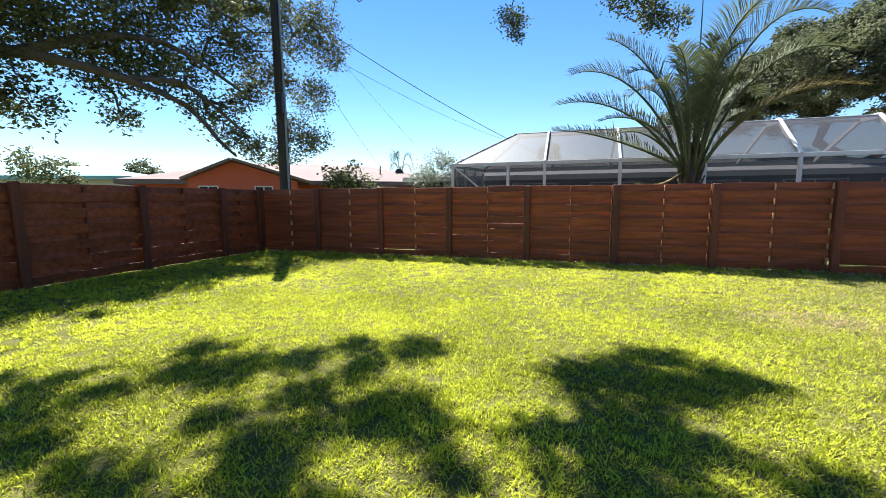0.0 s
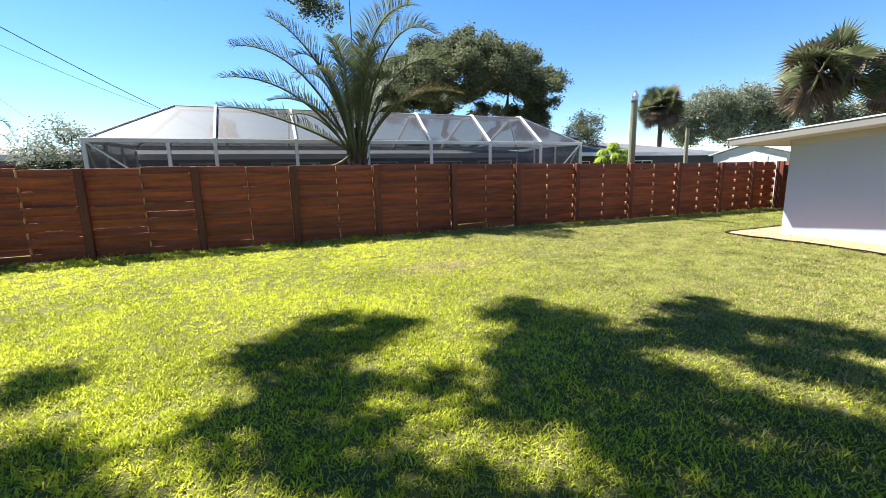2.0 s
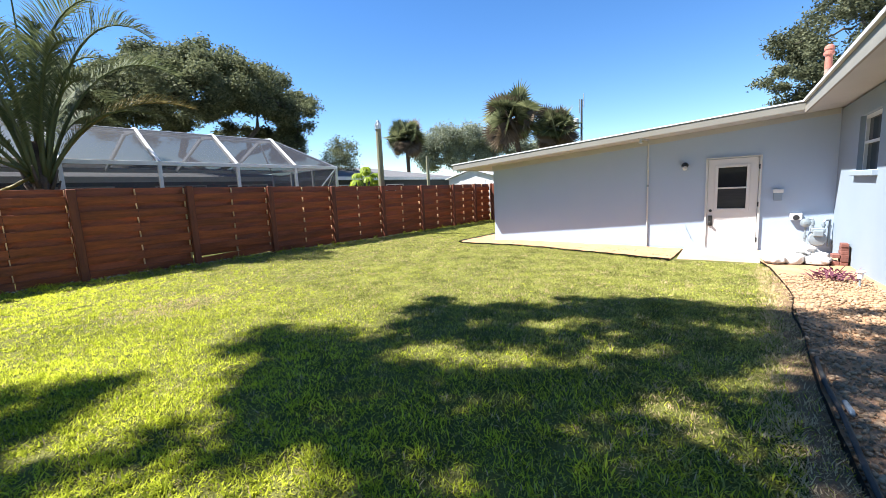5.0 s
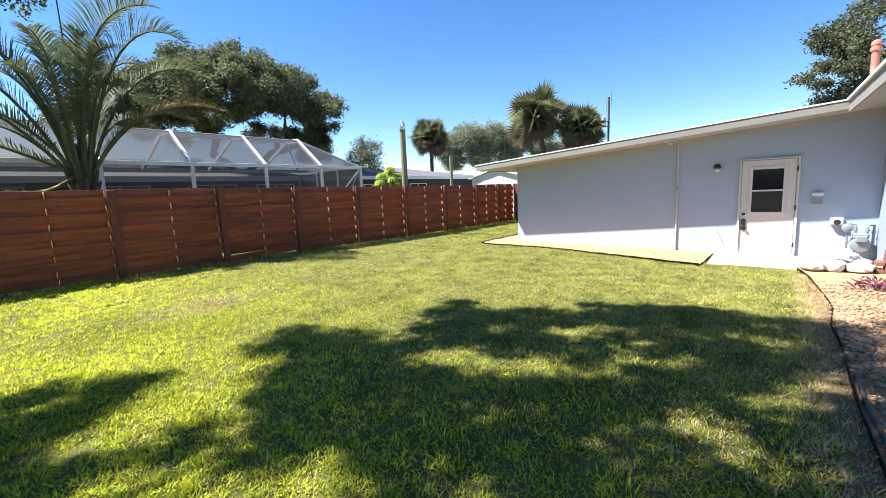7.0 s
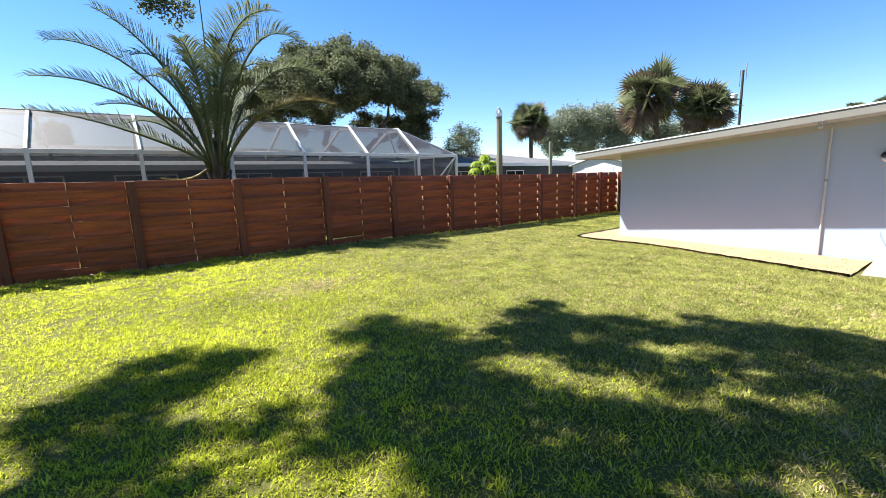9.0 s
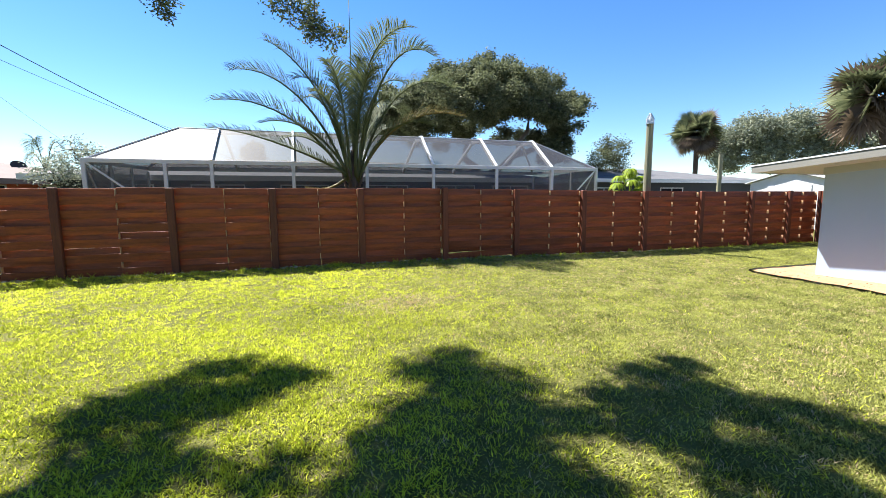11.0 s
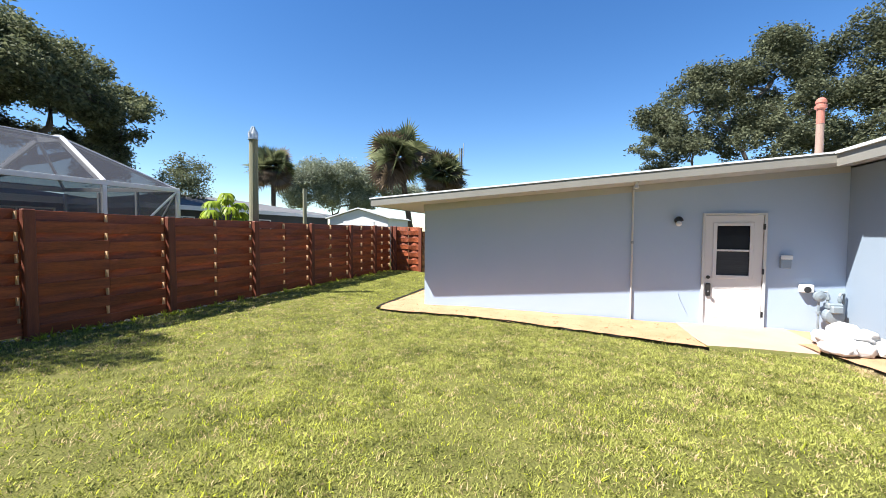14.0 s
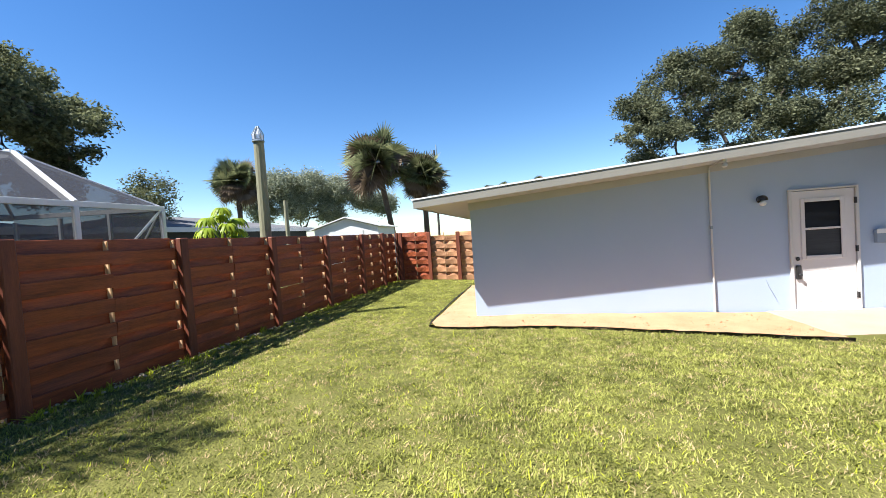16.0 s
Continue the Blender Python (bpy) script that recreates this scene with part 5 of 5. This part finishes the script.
for i, a in enumerate(((10.35, -3.62, -0.19, 20, 0.204, 0.156, 0.096), (10.45, -3.9, -0.19, -15, 0.228, 0.168, 0.096), (10.7, -4.2, -0.19, 40, 0.228, 0.168, 0.108), (10.8, -3.85, -0.19, 5, 0.24, 0.18, 0.132), (10.72, -4.02, -0.06, 60, 0.216, 0.156, 0.096),
                       (11.05, -4.1, -0.19, 75, 0.216, 0.156, 0.12), (11.1, -3.82, -0.19, -30, 0.204, 0.144, 0.096), (10.95, -3.98, -0.05, 15, 0.192, 0.144, 0.108), (10.42, -4.22, -0.19, 80, 0.18, 0.144, 0.084))):
    sandbag(*a, i * 3.7)


def brick_mesh():
    bm = box(-0.1, 0.1, -0.05, 0.05, 0, 0.06, bevel=0.006)
    me = bpy.data.meshes.new("brick")
    bm.to_mesh(me)
    bm.free()
    me.materials.append(BRICK)
    return me


bricks = root("brick_stack", "small stack of red bricks by the wall", "bricks", pose(10.5, -4.5, -0.2))
BM = brick_mesh()
for k in range(6):
    for j in range(1 if k % 2 else 2):
        if k == 4 and j:
            continue
        o = new("brick", BM)
        o.parent = bricks
        o.matrix_basis = pose(0.01 * math.sin(5 * k), (j - 0.5) * 0.108 * (1 if k % 2 == 0 else 0.98), k * 0.0615, 0, 0, 3 * math.sin(7 * k + j))

plant = root("purple_plant", "low purple-leaved plant on sandy bed", "plant", pose(8.75, -4.2, -0.14))
V, F = [], []
for i in range(70):
    az, el, L = rng.uniform(0, 6.28), rng.uniform(0.15, 1.1), rng.uniform(0.12, 0.26)
    o3 = np.array((rng.uniform(-0.28, 0.28), rng.uniform(-0.22, 0.22), rng.uniform(0, 0.08)))
    d = np.array((math.cos(az) * math.cos(el), math.sin(az) * math.cos(el), math.sin(el)))
    s = np.array((-math.sin(az), math.cos(az), 0)) * 0.018
    o = len(V)
    V += [o3, o3 + d * L * 0.5 + s, o3 + d * L - np.array((0, 0, 0.04)), o3 + d * L * 0.5 - s]
    F.append((o, o + 1, o + 2, o + 3))
raw_mesh("leaves", V, F, PURPLE, plant)
for i in range(9):
    az = i * 0.7
    part("stem", tube([(0, 0, 0), (0.1 * math.cos(az), 0.1 * math.sin(az), 0.08), (0.25 * math.cos(az), 0.22 * math.sin(az), 0.1)], 0.007, 5), PURPLE, plant)

light = root("garden_light", "small white solar path light on a stake", "garden light", pose(8.2, -4.4, -0.14))
part("stake", tube([(0, 0, -0.05), (0, 0, 0.14)], 0.012, 8), GREYMETAL, light)
part("lantern", lathe([(0.028, 0.14), (0.03, 0.2), (0.03, 0.22)], 14), WHITEWALL, light)
part("cap", lathe([(0.045, 0.221), (0.045, 0.235), (0.02, 0.25)], 14), WHITEWALL, light)

# loose pebbles on the gravel bed
tmpl = bmesh.new()
bmesh.ops.create_icosphere(tmpl, subdivisions=1, radius=1)
tv = np.array([v.co[:] for v in tmpl.verts])
tf = np.array([[v.index for v in f.verts] for f in tmpl.faces])
tmpl.free()
N = 12000
px = 1.2 + 7.8 * rng.uniform(0, 1, N) ** 1.9
py = rng.uniform(-4.9, -3.63, N)
keep = ~((px > 4.85) & (py < -4.58))
px, py = px[keep], py[keep]
sz = 0.006 + 0.016 * rng.uniform(0, 1, len(px)) ** 1.6
rot = rng.uniform(0, 6.28, len(px))
gz = np.array([ground_z(a, b) for a, b in zip(px, py)]) + 0.03
sc = np.stack([sz * rng.uniform(0.9, 1.5, len(px)), sz, sz * 0.75], 1)
P = tv[None] * sc[:, None, :] * rng.uniform(0.75, 1.2, (len(px), len(tv), 1))
X = P[..., 0] * np.cos(rot)[:, None] - P[..., 1] * np.sin(rot)[:, None] + px[:, None]
Y = P[..., 0] * np.sin(rot)[:, None] + P[..., 1] * np.cos(rot)[:, None] + py[:, None]
Z = P[..., 2] + (gz + sz * 0.2)[:, None]
raw_mesh("pebbles", np.stack([X, Y, Z], -1).reshape(-1, 3), (tf[None] + (np.arange(len(px)) * len(tv))[:, None, None]).reshape(-1, 3), PEBBLE, None, "tan and grey river pebbles on bed", "stuff", "gravel")

# crumbs of sand along the wall
N = 1500
side = rng.uniform(size=N) < 0.68
cx = np.where(side, rng.uniform(10.3, 12.0, N), rng.uniform(12, 16.5, N))
cy = np.where(side, rng.uniform(-2.0, 3.7, N), rng.uniform(3.0, 3.74, N))


def crumbs(name, px, py, lo, hi, lift, material, label):
    size = lo + (hi - lo) * rng.uniform(0, 1, len(px)) ** 2.5
    turn = rng.uniform(0, 6.28, len(px))
    P = tv[None] * (size[:, None] * np.stack([rng.uniform(0.9, 1.5, len(px)), np.ones(len(px)), np.full(len(px), 0.6)], 1))[:, None, :] * rng.uniform(0.8, 1.2, (len(px), len(tv), 1))
    X = P[..., 0] * np.cos(turn)[:, None] - P[..., 1] * np.sin(turn)[:, None] + px[:, None]
    Y = P[..., 0] * np.sin(turn)[:, None] + P[..., 1] * np.cos(turn)[:, None] + py[:, None]
    Z = P[..., 2] + (gz_array(px, py) + lift)[:, None]
    raw_mesh(name, np.stack([X, Y, Z], -1).reshape(-1, 3), (tf[None] + (np.arange(len(px)) * len(tv))[:, None, None]).reshape(-1, 3), material, None, label, "stuff", "litter" if material is LITTER_FLECK else "sand")


# ---- grass ----
def inside(px, py, poly):
    c = np.zeros(len(px), bool)
    j = len(poly) - 1
    for i in range(len(poly)):
        xi, yi = poly[i]
        xj, yj = poly[j]
        if yi != yj:
            c ^= ((yi > py) != (yj > py)) & (px < (xj - xi) * (py - yi) / (yj - yi) + xi)
        j = i
    return c


def gz_array(x, y):
    s = np.clip((x - 4.0) / 8.5, 0, 1)
    s = s * s * (3 - 2 * s)
    t = np.clip((y - 3.0) / 3.6, 0, 1)
    return -(0.20 + 0.075 * np.clip((2.0 - y) / 4.0, 0, 1)) * s * (1 - 0.6 * t * t * (3 - 2 * t))


ok = inside(cx, cy, BED_A) & ~((cx > 11.9) & (cy < 3.1))
crumbs("sand_crumbs", cx[ok], cy[ok], 0.004, 0.02, 0.03, SAND, "loose ochre sand clods along the wall")


# Pale crumbs: some litter, also painted sun dashes from under the boards.
fx = rng.uniform(-7.8, 12.0, 700)
crumbs("litter_sun_flecks", fx, rng.uniform(6.5, 6.72, 700), 0.008, 0.028, 0.03, LITTER_FLECK, "pale litter and sun flecks along fence foot")


def blades(name, x0, x1, y0, y1, n, h, w, material, label, seed, thin=None, tuft=14, spread=0.026):
    """Grass in tufts: each blade a bent leaf of four corners; a few tufts stand taller and some lie flat."""
    g = np.random.default_rng(seed)
    tufts = max(1, n // tuft)
    tx, ty = g.uniform(x0, x1, tufts), g.uniform(y0, y1, tufts)
    k = g.integers(0, tufts, n)
    x, y = tx[k] + g.normal(size=n) * spread, ty[k] + g.normal(size=n) * spread
    ok = ~inside(x, y, BED_A) & ~inside(x, y, BED_B) & ~((x > 11.95) & (y < 3.1)) & ~((x > 10.1) & (y < -1.98))
    if thin is not None:
        ok &= thin(x, y, g)
    x, y, k = x[ok], y[ok], k[ok]
    n = len(x)
    th = (0.55 + 0.85 * g.uniform(0, 1, tufts) ** 1.6)[k]
    az = g.uniform(0, 2 * math.pi, n)
    lean = g.uniform(0.1, 0.85, n) + g.uniform(0, 0.35, tufts)[k]
    L = h * th * g.uniform(0.55, 1.3, n)
    ww = w * g.uniform(0.65, 1.25, n)
    z = gz_array(x, y)
    dx, dy = np.cos(az) * np.sin(lean), np.sin(az) * np.sin(lean)
    dz = np.cos(lean)
    base = np.stack([x, y, z - 0.01], 1)
    d1 = np.stack([dx * 0.7, dy * 0.7, dz], 1)
    tip = base + np.stack([dx * 1.25, dy * 1.25, dz * 0.95], 1) * L[:, None]
    mid = base + d1 * (L * 0.5)[:, None]
    s = np.stack([-np.sin(az), np.cos(az), g.uniform(-0.5, 0.5, n)], 1) * ww[:, None]
    v = np.stack([base, mid + s, tip, mid - s], 1).reshape(-1, 3)
    raw_mesh(name, v, np.arange(4 * n).reshape(n, 4), material, None, label, "stuff", "grass")


def thinned(x, y, g):
    d = np.exp(-(((x - 3.15) / 0.6) ** 2 + ((y - 2.85) / 0.38) ** 2)) * 0.6 + np.exp(-(((x - 3.5) / 0.35) ** 2 + ((y + 2.95) / 0.3) ** 2)) * 0.6
    d = d + 0.7 * np.exp(-(((x - 9.95) / 0.35) ** 2 + ((y + 1.7) / 0.9) ** 2))
    d = d + 0.4 * np.clip((-3.35 - y) / 0.25, 0, 1) * (x > 1.0)
    return g.uniform(size=len(x)) > d


def only_dry(x, y, g):
    d = np.exp(-(((x - 3.15) / 0.8) ** 2 + ((y - 2.85) / 0.5) ** 2)) * 0.9 + np.exp(-(((x - 3.5) / 0.5) ** 2 + ((y + 2.95) / 0.4) ** 2)) * 0.8 + 0.12 + 0.42 * np.clip((x - 1.0) / 3.5, 0, 1) + 0.5 * np.clip((-3.25 - y) / 0.25, 0, 1) * (x > 1.0)
    return g.uniform(size=len(x)) < d


def olive_share(x, y):
    """How much of the lawn is duller, drier grass: little in the west, most of it towards the house."""
    p = np.clip((x - 0.9) / 4.3, 0, 1)
    return (0.10 + 0.86 * p * p * (3 - 2 * p)) * (1 - 0.35 * np.clip((y - 1.0) / 3.0, 0, 1) * np.clip((6.5 - x) / 3.0, 0, 1))


def lime_part(x, y, g):
    return thinned(x, y, g) & (g.uniform(size=len(x)) > olive_share(x, y))


def olive_part(x, y, g):
    return thinned(x, y, g) & (g.uniform(size=len(x)) < olive_share(x, y))


blades("lawn_grass", -4.5, 7.5, -3.8, 2.6, 540000, 0.045, 0.0040, GRASS, "bright green mown lawn grass", 51, lime_part)
blades("lawn_grass", -4.5, 7.5, -3.8, 2.6, 640000, 0.036, 0.0041, GRASS_OLIVE, "olive and straw-flecked lawn grass", 61, olive_part)
blades("lawn_grass", -8.0, 18.2, 2.6, 6.75, 290000, 0.052, 0.0048, GRASS, "bright green mown lawn grass", 52, lime_part)
blades("lawn_grass", -8.0, 18.2, 2.6, 6.75, 320000, 0.043, 0.0047, GRASS_OLIVE, "olive and straw-flecked lawn grass", 62, olive_part)
blades("lawn_grass", 7.5, 12.0, -3.8, 2.6, 130000, 0.048, 0.0044, GRASS_OLIVE, "olive and straw-flecked lawn grass", 53, thinned)
blades("lawn_grass", -8.0, -4.5, -6.0, 2.6, 60000, 0.065, 0.006, GRASS, "bright green mown lawn grass", 54)
blades("lawn_grass", -4.5, 5.0, -8.0, -3.8, 30000, 0.07, 0.008, GRASS, "bright green mown lawn grass", 55)
blades("dry_grass", -4.5, 12.0, -3.8, 6.6, 250000, 0.042, 0.0032, DRY, "dry straw-coloured grass blades", 56, only_dry)
blades("dry_grass", 1.2, 9.8, -3.68, -3.36, 16000, 0.05, 0.0034, DRY, "dry grass and roots along lawn edging", 58)
blades("dry_grass", 2.0, 4.3, 2.2, 3.5, 11000, 0.04, 0.0042, DRY, "dried tan patch in the lawn", 59, lambda x, y, g: g.uniform(size=len(x)) < np.exp(-((x - 3.15) / 0.6) ** 2 - ((y - 2.85) / 0.36) ** 2))
blades("fence_weeds", -7.9, 18.0, 6.45, 6.72, 5000, 0.10, 0.006, GRASS, "taller grass and weeds along fence foot", 57)
